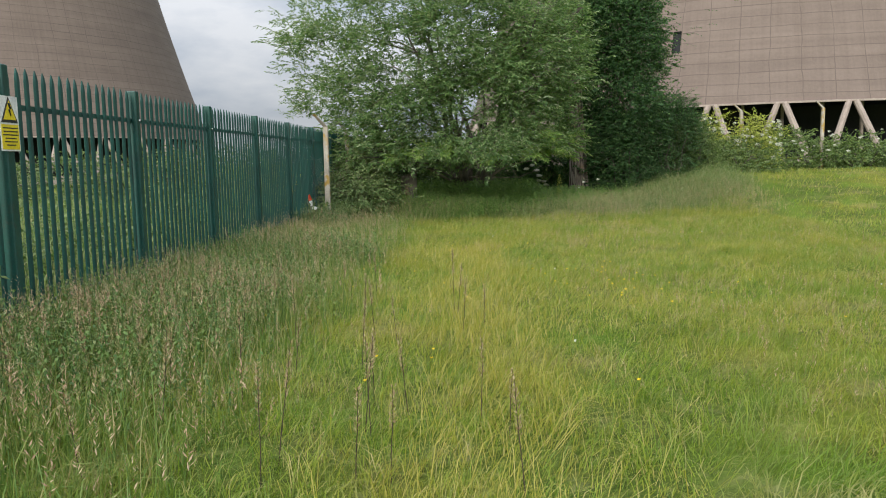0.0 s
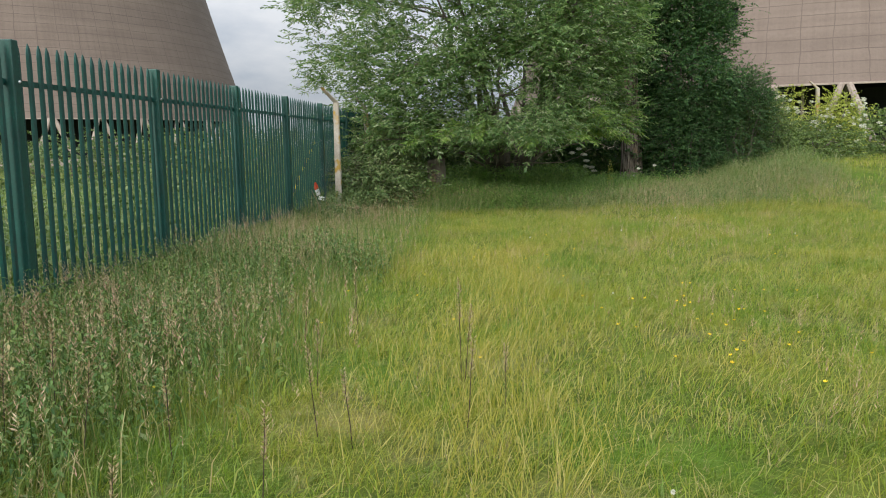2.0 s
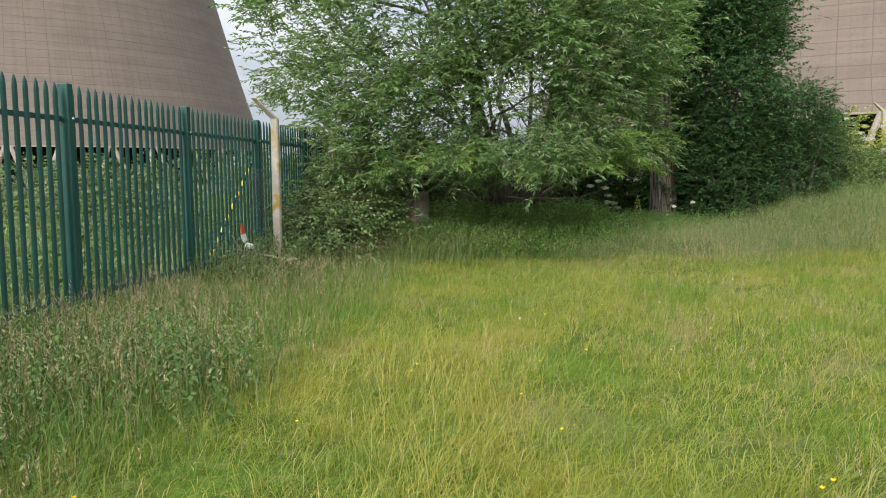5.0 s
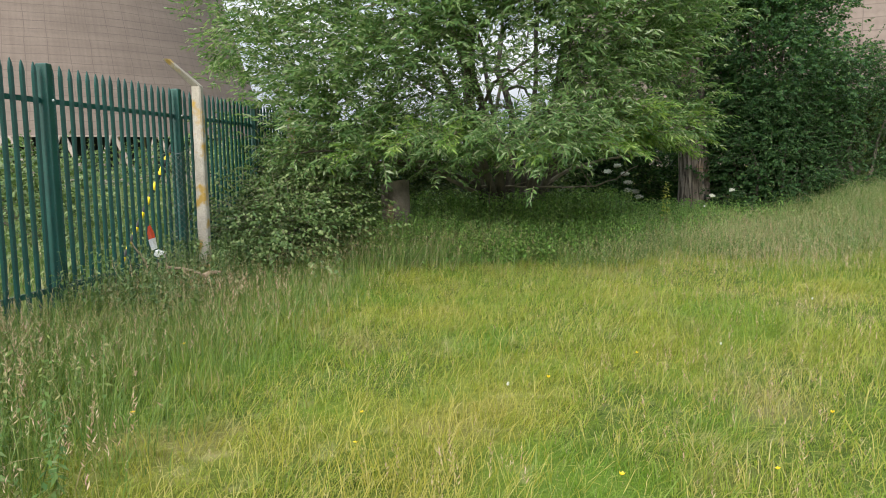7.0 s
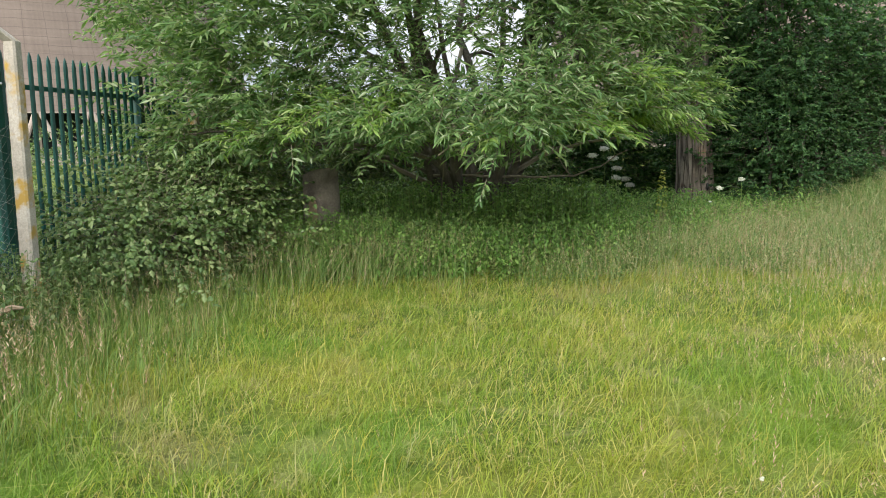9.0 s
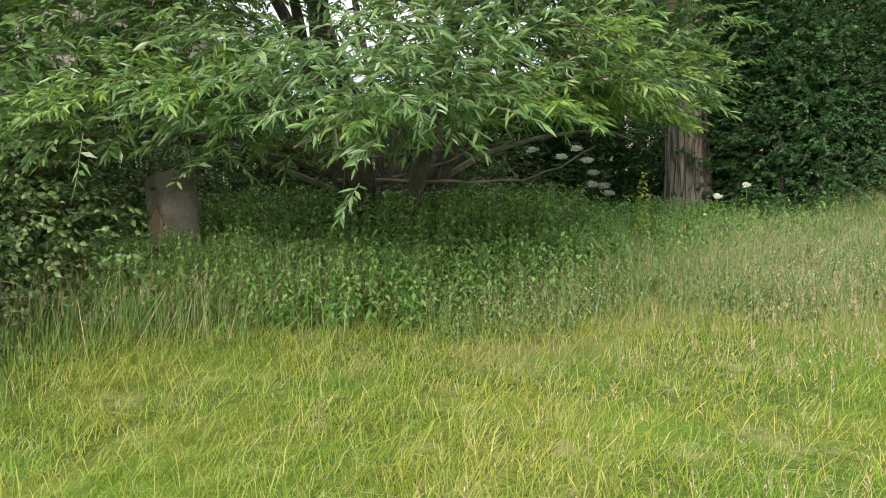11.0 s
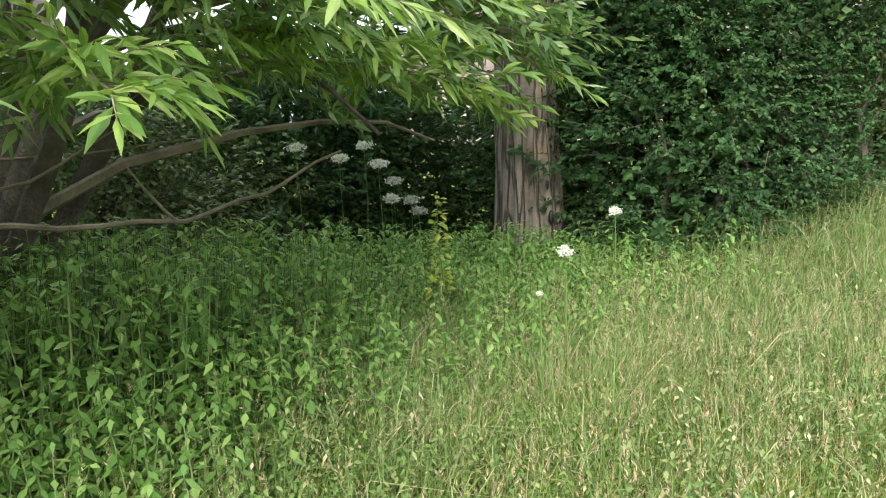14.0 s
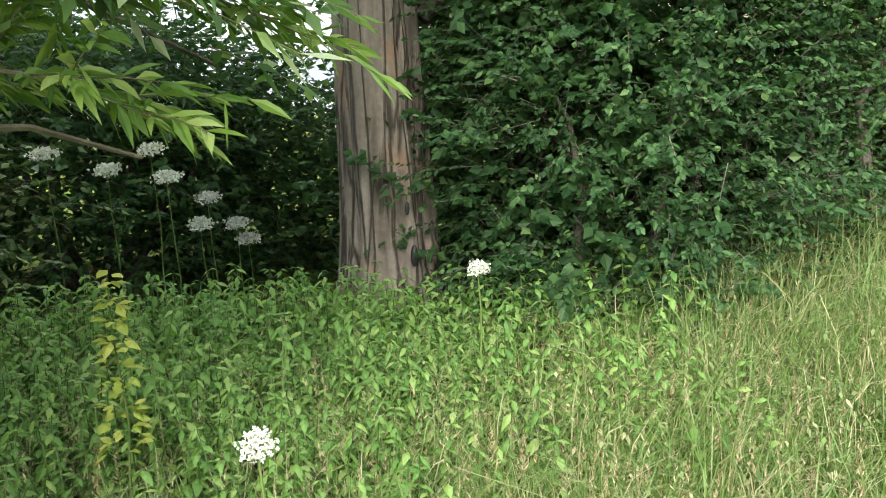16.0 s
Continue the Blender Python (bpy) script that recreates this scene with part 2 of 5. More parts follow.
def ground_mat():
    m, n, l, p = mat_base("meadow_floor")
    pos = n.new("ShaderNodeNewGeometry").outputs["Position"]
    a = tex_noise(n, l, 14, 6, pos, 0.7)
    c = ramp(n, l, a.outputs["Fac"], [(0.25, (0.03, 0.05, 0.012)), (0.5, (0.08, 0.115, 0.02)), (0.75, (0.18, 0.19, 0.05))]).outputs["Color"]
    for colour, scale, lo, hi, amount in FIELD:
        t = tex_noise(n, l, scale, 3, pos)
        f = ramp(n, l, t.outputs["Fac"], [(lo, (0, 0, 0)), (hi, (amount * 0.6,) * 3)]).outputs["Color"]
        c = mixc(n, l, f, c, colour)
    l.new(c, p.inputs["Base Color"])
    p.inputs["Roughness"].default_value = 1.0
    p.inputs["Specular IOR Level"].default_value = 0.1
    bump(n, l, p, tex_noise(n, l, 40, 4, pos).outputs["Fac"], 0.8, 0.04)
    return m


def tower_mat():
    """Board-marked concrete lifts, cast in panels, streaked by rain."""
    m, n, l, p = mat_base("tower_concrete")
    uv = n.new("ShaderNodeTexCoord").outputs["UV"]
    mp0 = n.new("ShaderNodeMapping")
    mp0.inputs["Scale"].default_value = (0.01, 0.66, 1)
    l.new(uv, mp0.inputs["Vector"])
    lifts = tex_noise(n, l, 1.3, 2, mp0.outputs["Vector"])
    c = ramp(n, l, lifts.outputs["Fac"], [(0.3, (0.168, 0.133, 0.116)), (0.7, (0.196, 0.156, 0.136))]).outputs["Color"]
    mp = n.new("ShaderNodeMapping")
    mp.inputs["Scale"].default_value = (0.12, 0.5, 1)
    l.new(uv, mp.inputs["Vector"])
    wide = tex_noise(n, l, 1.0, 5, mp.outputs["Vector"])
    c = mixc(n, l, 0.75, c, ramp(n, l, wide.outputs["Fac"], [(0.3, (0.84, 0.82, 0.80)), (0.7, (1.12, 1.11, 1.10))]).outputs["Color"], "MULTIPLY")
    mp2 = n.new("ShaderNodeMapping")
    mp2.inputs["Scale"].default_value = (1.6, 0.06, 1)
    l.new(uv, mp2.inputs["Vector"])
    streak = tex_noise(n, l, 1.0, 4, mp2.outputs["Vector"])
    c = mixc(n, l, 0.6, c, ramp(n, l, streak.outputs["Fac"], [(0.3, (0.86, 0.85, 0.84)), (0.6, (1.03, 1.03, 1.03))]).outputs["Color"], "MULTIPLY")
    br = n.new("ShaderNodeTexBrick")
    br.inputs["Color1"].default_value, br.inputs["Color2"].default_value = (1, 1, 1, 1), (0.975, 0.97, 0.965, 1)
    br.inputs["Mortar"].default_value = (0.62, 0.61, 0.60, 1)
    br.inputs["Scale"].default_value, br.inputs["Mortar Size"].default_value = 1.0, 0.07
    br.inputs["Mortar Smooth"].default_value = 0.6
    br.offset = 0.0
    br.inputs["Brick Width"].default_value, br.inputs["Row Height"].default_value = 3.3, 1.25
    mp3 = n.new("ShaderNodeMapping")
    mp3.inputs["Scale"].default_value = (0.16, 0.16, 1)
    l.new(uv, mp3.inputs["Vector"])
    wob = tex_noise(n, l, 1.0, 3, mp3.outputs["Vector"])
    shift = n.new("ShaderNodeVectorMath")
    shift.operation = "MULTIPLY_ADD"
    shift.inputs[1].default_value = (0.9, 0.55, 0.0)
    l.new(wob.outputs["Color"], shift.inputs[0])
    l.new(uv, shift.inputs[2])
    l.new(shift.outputs["Vector"], br.inputs["Vector"])
    c = mixc(n, l, ramp(n, l, wide.outputs["Fac"], [(0.3, (0.35, 0.35, 0.35)), (0.7, (0.95, 0.95, 0.95))]).outputs["Color"], c, br.outputs["Color"], "MULTIPLY")
    fine = tex_noise(n, l, 3.0, 6, uv)
    c = mixc(n, l, 0.5, c, ramp(n, l, fine.outputs["Fac"], [(0.3, (0.88, 0.88, 0.88)), (0.7, (1.08, 1.08, 1.08))]).outputs["Color"], "MULTIPLY")
    l.new(c, p.inputs["Base Color"])
    p.inputs["Roughness"].default_value = 0.95
    bump(n, l, p, fine.outputs["Fac"], 0.5, 0.05)
    return m


M_ground, M_tower = ground_mat(), tower_mat()


# ---------------------------------------------------------------- ground
def smooth(v, a, b):
    t = np.clip((np.asarray(v, dtype=float) - a) / (b - a), 0, 1)
    return t * t * (3 - 2 * t)


def rise(x, y):
    """Height of the soil: a shallow dip along the walk, a bank that climbs to the hedge."""
    x, y = np.asarray(x, dtype=float), np.asarray(y, dtype=float)
    z = -0.12 * smooth(y, 5, 14) + 0.17 * smooth(y, 20, 26)
    z = z + 0.10 * smooth(-x, 1.5, 3.5) * smooth(22 - y, 0, 4)
    far = smooth(y, 18.5, 28)
    z = z + 0.80 * smooth(x, 4.8, 10.5) * far
    z = z - 1.1 * smooth(np.hypot(x - 5, y - 30), 30, 80)
    return z + 0.03 * np.sin(x * 0.9 + 0.4) * np.cos(y * 0.7) + 0.015 * np.sin(2.3 * x + 1.1 * y)


def make_ground():
    near = np.arange(-14, 46.1, 0.75)
    grow = 46 + np.cumsum(1.0 * 1.3 ** np.arange(28))
    xs = np.concatenate([-14 - (grow - 46)[::-1], near, grow])
    ny, nx = len(xs), len(xs)
    gx, gy = np.meshgrid(xs - 6, xs)
    v = np.stack([gx, gy, rise(gx, gy)], -1).reshape(-1, 3)
    i = (np.arange(ny - 1)[:, None] * nx + np.arange(nx - 1)[None]).ravel()
    f = np.stack([i, i + 1, i + 1 + nx, i + nx], 1)
    tagged(mesh_part("ground", raw_mesh("ground", v, [f], [M_ground], smooth=True)), "rough grass meadow ground, dipping then rising to the hedge", "ground", kind="structure")


make_ground()


# ---------------------------------------------------------------- cooling towers
def tower_radius(z):
    return 29.0 * np.sqrt(1 + ((z - 88.0) / 67.5) ** 2)


def cooling_tower(at, label, turn, hole=None, foot=-0.8):
    LINTEL, TOP, SEG, LIFT = 7.2, 114.0, 288, 1.25
    t = thing("cooling_tower", label, "cooling tower", (at[0], at[1], foot), "cooling towers of the power station")
    rows = int((TOP - LINTEL) / LIFT)
    ang = np.linspace(0, 2 * np.pi, SEG + 1)
    vs, fs, uvs, k = [], [], [], 0
    for r in range(rows):
        z0, z1 = LINTEL + r * LIFT, LINTEL + (r + 1) * LIFT
        # each lift overhangs the one below by a few centimetres
        for z, off in ((z0, 0.0), (z0 + 0.10, 0.022)):
            rad = tower_radius(z) + off
            vs.append(np.stack([rad * np.cos(ang), rad * np.sin(ang), np.full_like(ang, z)], 1))
            uvs.append(np.stack([ang * 45, np.full_like(ang, z - LINTEL)], 1))
        for b in (0, 1) if r < rows - 1 else (0,):
            i = k + b * (SEG + 1) + np.arange(SEG)
            keep = np.ones(SEG, dtype=bool)
            if hole and hole[1] <= r < hole[2]:
                keep = np.abs(((ang[:-1] - hole[0]) + np.pi) % (2 * np.pi) - np.pi) > hole[3]
            fs.append(np.stack([i, i + 1, i + SEG + 2, i + SEG + 1], 1)[keep])
        k += 2 * (SEG + 1)
    f = np.concatenate(fs)
    me = raw_mesh("shell", np.concatenate(vs), [f], [M_tower], smooth=True)
    uv = me.uv_layers.new(name="UVMap")
    uv.data.foreach_set("uv", np.concatenate(uvs)[f.ravel()].astype(np.float32).ravel())
    mesh_part("shell", me, t, "pinkish-grey concrete shell in cast lifts")
    # inner face of the shell, near-black in place of the shade inside
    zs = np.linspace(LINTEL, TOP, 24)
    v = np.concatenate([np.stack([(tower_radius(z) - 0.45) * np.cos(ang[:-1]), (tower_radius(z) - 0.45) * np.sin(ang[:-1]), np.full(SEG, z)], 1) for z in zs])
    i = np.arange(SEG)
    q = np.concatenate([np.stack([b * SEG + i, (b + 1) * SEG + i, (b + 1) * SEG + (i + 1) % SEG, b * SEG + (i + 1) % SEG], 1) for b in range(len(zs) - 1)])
    mesh_part("inner_wall", raw_mesh("inner_wall", v, [q], [M_tower_shade], smooth=True), t)
    # ring beam under the shell
    bm = bmesh.new()
    prof = [(-0.5, LINTEL - 0.1), (0.16, LINTEL - 0.1), (0.16, LINTEL + 0.1), (-0.5, LINTEL + 0.1)]
    R = float(tower_radius(LINTEL))
    ring = [[bm.verts.new(((R + a) * math.cos(g), (R + a) * math.sin(g), z)) for a, z in prof] for g in ang[:-1]]
    for j in range(SEG):
        for c in range(4):
            bm.faces.new((ring[j][c], ring[(j + 1) % SEG][c], ring[(j + 1) % SEG][(c + 1) % 4], ring[j][(c + 1) % 4]))
    part("ring_beam", bm, M_leg, t)
    # raking legs in pairs, one mesh shared
    PAIRS = 40
    step = 2 * math.pi / PAIRS
    bm = bmesh.new()
    leg_me = None
    for j in range(PAIRS):
        for s in (-1, 1):
            head = step * j + turn + s * 0.05 * step
            if leg_me is None:
                y = R * math.sin(0.38 * step)
                tube(bm, [(R + 1.9, y, 0), (R + 0.9, y / 2, LINTEL * 0.5), (R - 0.1, 0, LINTEL - 0.05)], [0.40, 0.36, 0.34], 8, 0.06, 3)
                leg = part("leg", bm, M_leg, t)
                leg_me = leg.data
            else:
                leg = mesh_part("leg", leg_me, t)
            leg.matrix_local = Matrix.Rotation(head, 4, "Z") @ Matrix.Diagonal((1, s, 1, 1))
    # the packing behind the legs, with shade in its near-black colour, and its slim columns
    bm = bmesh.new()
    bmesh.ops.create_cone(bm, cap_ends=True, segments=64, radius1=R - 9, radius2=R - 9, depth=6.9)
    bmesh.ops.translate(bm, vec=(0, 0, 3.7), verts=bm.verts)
    part("packing", bm, M_tower_shade, t, "cooling packing, near-black in place of the shade inside")
    bm = bmesh.new()
    box(bm, R - 5.2, R - 4.9, -0.15, 0.15, 0, LINTEL + 0.5)
    col = part("column", bm, M_leg, t)
    for j in range(60):
        c = col if j == 0 else mesh_part("column", col.data, t)
        c.matrix_local = Matrix.Rotation(2 * math.pi * (j + 0.3) / 60, 4, "Z")
    bm = bmesh.new()
    rr = [[bm.verts.new((r_ * math.cos(g), r_ * math.sin(g), z)) for r_, z in ((R + 3.2, -0.4), (R + 3.2, 1.1), (R + 2.7, 1.1), (R + 2.7, -0.4))] for g in ang[:-1]]
    for j in range(SEG):
        for c in range(3):
            bm.faces.new((rr[j][c], rr[(j + 1) % SEG][c], rr[(j + 1) % SEG][c + 1], rr[j][c + 1]))
    part("pond_wall", bm, M_leg, t)
    return t


cooling_tower((-92.5, 160.0), "huge pinkish-grey concrete cooling tower beyond the palisade fence", 0.016)
cooling_tower((50.0, 131.0), "huge pinkish-grey concrete cooling tower with a hole in its shell", 0.016, (4.1426, 5, 7, 0.0115), -0.35)


# ---------------------------------------------------------------- palisade fence
def fence_x(y):
    return -3.60 + 0.031 * (y - 9.6)


def pale_mesh(h):
    """A W-section steel pale with a pointed, split tip."""
    bm = bmesh.new()
    prof = [(-0.034, 0.0), (-0.020, 0.016), (0.0, 0.002), (0.020, 0.016), (0.034, 0.0)]
    rows = [(0.0, 1.0), (h - 0.10, 1.0), (h - 0.045, 0.72), (h, 0.12)]
    grid = [[bm.verts.new((0.0 + d * w, x * w, z)) for x, d in prof] for z, w in rows]
    back = [[bm.verts.new((d * w - 0.004, x * w, z)) for x, d in prof] for z, w in rows]
    for g, flip in ((grid, False), (back, True)):
        for a, b in zip(g, g[1:]):
            for k in range(4):
                q = (a[k], a[k + 1], b[k + 1], b[k])
                bm.faces.new(q[::-1] if flip else q)
    for k in (0, 4):
        for j in range(3):
            bm.faces.new((grid[j][k], grid[j + 1][k], back[j + 1][k], back[j][k]))
    me = bpy.data.meshes.new("pale")
    bm.to_mesh(me)
    bm.free()
    me.materials.append(M_fence)
    return me


def palisade():
    t = thing("palisade_fence", "dark green steel palisade fence with pointed pales", "fence", (-3.6, 9.6, 0), kind="")
    inv = Matrix.Translation((3.6, -9.6, 0))
    BAY, TOP = 2.73, 2.47
    me = pale_mesh(2.36)
    bm = bmesh.new()
    box(bm, -0.055, 0.055, -0.05, 0.05, -0.4, 2.40, 0.012)
    post = part("post", bm, M_fence, t)
    bm = bmesh.new()
    bmesh.ops.create_uvsphere(bm, u_segments=10, v_segments=6, radius=0.014)
    bolt = part("bolt", bm, M_galv, t, "pale galvanised bolt head")
    first = True
    count = 0

    def run(p, q, bays, skip_last=False):
        nonlocal first, count
        p, q = Vector(p), Vector(q)
        d = (q - p) / bays
        ang = math.atan2(d.y, d.x) - math.pi / 2
        turn = Matrix.Rotation(ang, 4, "Z")
        bm1, length = bmesh.new(), d.length
        box(bm1, -0.030, -0.022, 0.03, length - 0.03, -0.025, 0.025)
        box(bm1, -0.055, -0.022, 0.03, length - 0.03, 0.017, 0.025)
        rail0 = None
        for b in range(bays):
            base = p + d * b
            base.z = TOP - 2.40
            ob = post if first else mesh_part("post", post.data, t)
            ob.matrix_local = inv @ Matrix.Translation(base) @ turn
            bo = bolt if first else mesh_part("bolt", bolt.data, t, "pale galvanised bolt head")
            bo.parent = ob
            bo.matrix_local = Matrix.Translation((0.058, 0.02, 2.06))
            first = False
            for zr in (2.06, 0.28):
                if rail0 is None:
                    rail0 = part("rail", bm1, M_fence, t)
                    r = rail0
                else:
                    r = mesh_part("rail", rail0.data, t)
                r.matrix_local = inv @ Matrix.Translation(base + Vector((0, 0, zr))) @ turn
            for k in range(17):
                s = (k + 0.9) * length / 17.8
                m = Matrix.Translation(base) @ turn @ Matrix.Translation((-0.019, s, 0.045 + random.uniform(-0.006, 0.006)))
                if count < 290:
                    mesh_part("pale", me, t).matrix_local = inv @ m @ Matrix.Rotation(random.uniform(-0.006, 0.006), 4, "X")
                    count += 1

    y0 = 9.6 - 4 * BAY
    run((fence_x(y0), y0, 0), (fence_x(9.6 + 8 * BAY), 9.6 + 8 * BAY, 0), 12)
    ye = 9.6 + 8 * BAY
    run((fence_x(ye), ye, 0), (fence_x(ye) + 2 * BAY, ye + 0.3, 0), 2)


palisade()


def warning_sign():
    """White plate with a yellow warning triangle over a yellow panel of small print."""
    y, x = 6.84, fence_x(6.9) + 0.07
    t = thing("warning_sign", "white and yellow warning sign fixed to the palisade fence", "sign", (x, y, 1.745))
    t.scale = (1, 0.79, 0.765)
    bm = bmesh.new()
    box(bm, 0, 0.004, -0.19, 0.19, 0, 0.60, 0.0015)
    part("plate", bm, M_white, t)
    bm = bmesh.new()
    box(bm, 0.004, 0.007, -0.17, 0.17, 0.02, 0.29)
    panel = part("text_panel", bm, M_yellow, t, "yellow panel")
    for s, z, m, name in ((0.165, 0.008, M_black, "triangle_border"), (0.125, 0.011, M_yellow, "triangle")):
        bm = bmesh.new()
        vs = [bm.verts.new((z, a, b)) for a, b in ((-s, 0.435 - s * 0.75), (s, 0.435 - s * 0.75), (0, 0.43 + s * 0.98))]
        vb = [bm.verts.new((0.004, v.co.y, v.co.z)) for v in vs]
        bm.faces.new(vs)
        for i in range(3):
            bm.faces.new((vs[i], vb[i], vb[(i + 1) % 3], vs[(i + 1) % 3]))
        tri = part(name, bm, m, t)
    bm = bmesh.new()
    tube(bm, [(0.013, -0.02, 0.52), (0.013, 0.015, 0.46), (0.013, -0.015, 0.45), (0.013, 0.02, 0.38)], [0.012, 0.012, 0.012, 0.004], 5)
    part("pictogram", bm, M_black, tri)
    for k in range(6):
        bm = bmesh.new()
        w = (0.15, 0.14, 0.15, 0.11, 0.13, 0.09)[k]
        box(bm, 0.007, 0.0085, -w, w, 0.245 - k * 0.037, 0.258 - k * 0.037)
        part("text_line", bm, M_black, panel)


warning_sign()


def concrete_post(at, top, lean, tilt, label, seed):
    """A square, chamfered post with a cranked arm for barbed wire."""
    g = float(rise(at[0], at[1]))
    t = thing("concrete_post", label, "fence post", (at[0], at[1], g), "old concrete fence posts")
    h = top - g
    bm = bmesh.new()
    levels = [(-0.3, 0.066), (h * 0.3, 0.064), (h * 0.65, 0.061), (h - 0.12, 0.058), (h, 0.056)]
    arm = Vector(lean)
    path = [(Vector((0, 0, z)), w) for z, w in levels] + [(Vector((0, 0, h)) + arm * 0.5, 0.047), (Vector((0, 0, h)) + arm, 0.036)]
    rings = []
    for i, (p, w) in enumerate(path):
        c = w * 0.28
        out = [(w, w - c), (w - c, w), (c - w, w), (-w, w - c), (-w, c - w), (c - w, -w), (w - c, -w), (w, c - w)]
        rings.append([bm.verts.new(p + Vector((a, b, 0.004 * noise.noise(Vector((a * 50, b * 50 + seed, i))))) * 1.0) for a, b in out])
    for a, b in zip(rings, rings[1:]):
        for k in range(8):
            bm.faces.new((a[k], a[(k + 1) % 8], b[(k + 1) % 8], b[k]))
    bm.faces.new(rings[-1])
    bm.faces.new(rings[0][::-1])
    part("shaft", bm, M_conc, t, "lichen-stained concrete shaft")
    t.rotation_euler = (radians(tilt[0]), radians(tilt[1]), 0)
    return t


LAB = "weathered cranked concrete fence post stained by orange lichen"
concrete_post((-2.86, 20.2), 2.46, (-0.24, -0.30, 0.30), (0, 0.3), LAB, 1)
concrete_post((-2.75, 24.0), 2.48, (-0.22, -0.28, 0.30), (0, -0.5), "weathered cranked concrete fence post half hidden in the willow", 5)
concrete_post((15.0, 32.0), 3.25, (-0.28, 0.0, 0.28), (0, 1), "weathered cranked concrete fence post standing in the hedge", 8)
concrete_post((12.2, 32.8), 3.25, (-0.28, 0.0, 0.28), (0, -2), "weathered cranked concrete fence post standing in the hedge", 11)


def chain_link(p, q, z0, z1, label, sag):
    """A slack sheet of diamond wire mesh between two lines."""
    p, q = Vector(p), Vector(q)
    L = (q - p).length
    t = thing("chain_link_mesh", label, "wire fence", (p.x, p.y, z0))
    d, step = (q - p) / L, 0.075
    bm = bmesh.new()
    n = int((L + (z1 - z0)) / step)
    for k in range(-int((z1 - z0) / step), n):
        for s in (1, -1):
            pts = []
            for j in range(13):
                u, v = k * step + (z1 - z0) * j / 12, (z1 - z0) * j / 12
                if s < 0:
                    u = k * step + (z1 - z0) - (z1 - z0) * j / 12
                if 0 <= u <= L:
                    off = sag * math.sin(math.pi * u / L) * math.sin(2.2 * v)
                    pts.append(Vector((d.x * u - d.y * off, d.y * u + d.x * off, v - 0.1 * math.sin(math.pi * u / L))))
            if len(pts) > 1:
                tube(bm, pts, [0.0017] * len(pts), 3)
    part("mesh", bm, M_wire, t)
    for v in (0.15, (z1 - z0) * 0.55, z1 - z0):
        bm = bmesh.new()
        tube(bm, [Vector((d.x * L * i / 8, d.y * L * i / 8, v - 0.1 * math.sin(math.pi * i / 8))) for i in range(9)], [0.0022] * 9, 4)
        part("line_wire", bm, M_wire, t)


chain_link((-2.93, 20.2, 0), (-3.22, 19.9, 0), 0.35, 1.75, "slack rusty chain link beside the concrete post", 0.03)


def stay_guard():
    """Yellow and black guard on a stay wire behind the fence."""
    foot, top = Vector((-3.89, 20.35, 0.55)), Vector((-3.36, 20.55, 1.77))
    way = (top - foot).normalized()
    a = foot - way * ((foot.z - 0.1) / way.z)
    d = way * (top - a).length
    t = thing("stay_wire", "stay wire with a yellow and black striped guard behind the fence", "stay wire", a)
    bm = bmesh.new()
    tube(bm, [(0, 0, -0.1), d * 1.02], [0.004, 0.004], 6)
    part("wire", bm, M_galv, t)
    for k in range(16):
        bm = bmesh.new()
        s0 = 0.10 + k * 0.0562
        tube(bm, [d * s0, d * (s0 + 0.0562)], [0.026, 0.026], 10)
        part("stripe", bm, M_yellow if k % 2 == 0 else M_black, t, "yellow band" if k % 2 == 0 else "black band")


stay_guard()


def litter():
    """A torn strip of red and white barrier board leaning on the fence, over a white tub."""
    t = thing("barrier_scrap", "torn red and white plastic barrier scrap leaning on the fence", "litter", (-3.12, 19.4, 0.47))
    t.scale = (0.68, 0.68, 0.68)
    def strip(rows, m, name):
        bm = bmesh.new()
        g = [[bm.verts.new((x + s * w, y - abs(s) * 0.015, z + s * 0.02)) for s in (-1, 0, 1)] for x, y, z, w in rows]
        for a, b in zip(g, g[1:]):
            for k in range(2):
                bm.faces.new((a[k], a[k + 1], b[k + 1], b[k]))
        bmesh.ops.solidify(bm, geom=bm.faces[:], thickness=0.006)
        part(name, bm, m, t)

    strip([(-0.01, 0, 0.12, 0.05), (-0.04, 0.01, 0.22, 0.06), (-0.06, 0.02, 0.30, 0.065)], M_white, "white_panel")
    strip([(-0.06, 0.021, 0.301, 0.062), (-0.09, 0.04, 0.41, 0.055), (-0.12, 0.06, 0.52, 0.022)], M_red, "red_panel")
    bm = bmesh.new()
    box(bm, -0.03, 0.14, -0.05, 0.08, 0.0, 0.11, 0.02)
    bmesh.ops.rotate(bm, verts=bm.verts, cent=(0, 0, 0), matrix=Matrix.Rotation(0.3, 3, "Y"))
    part("foot", bm, M_white, t, "white foot")


litter()


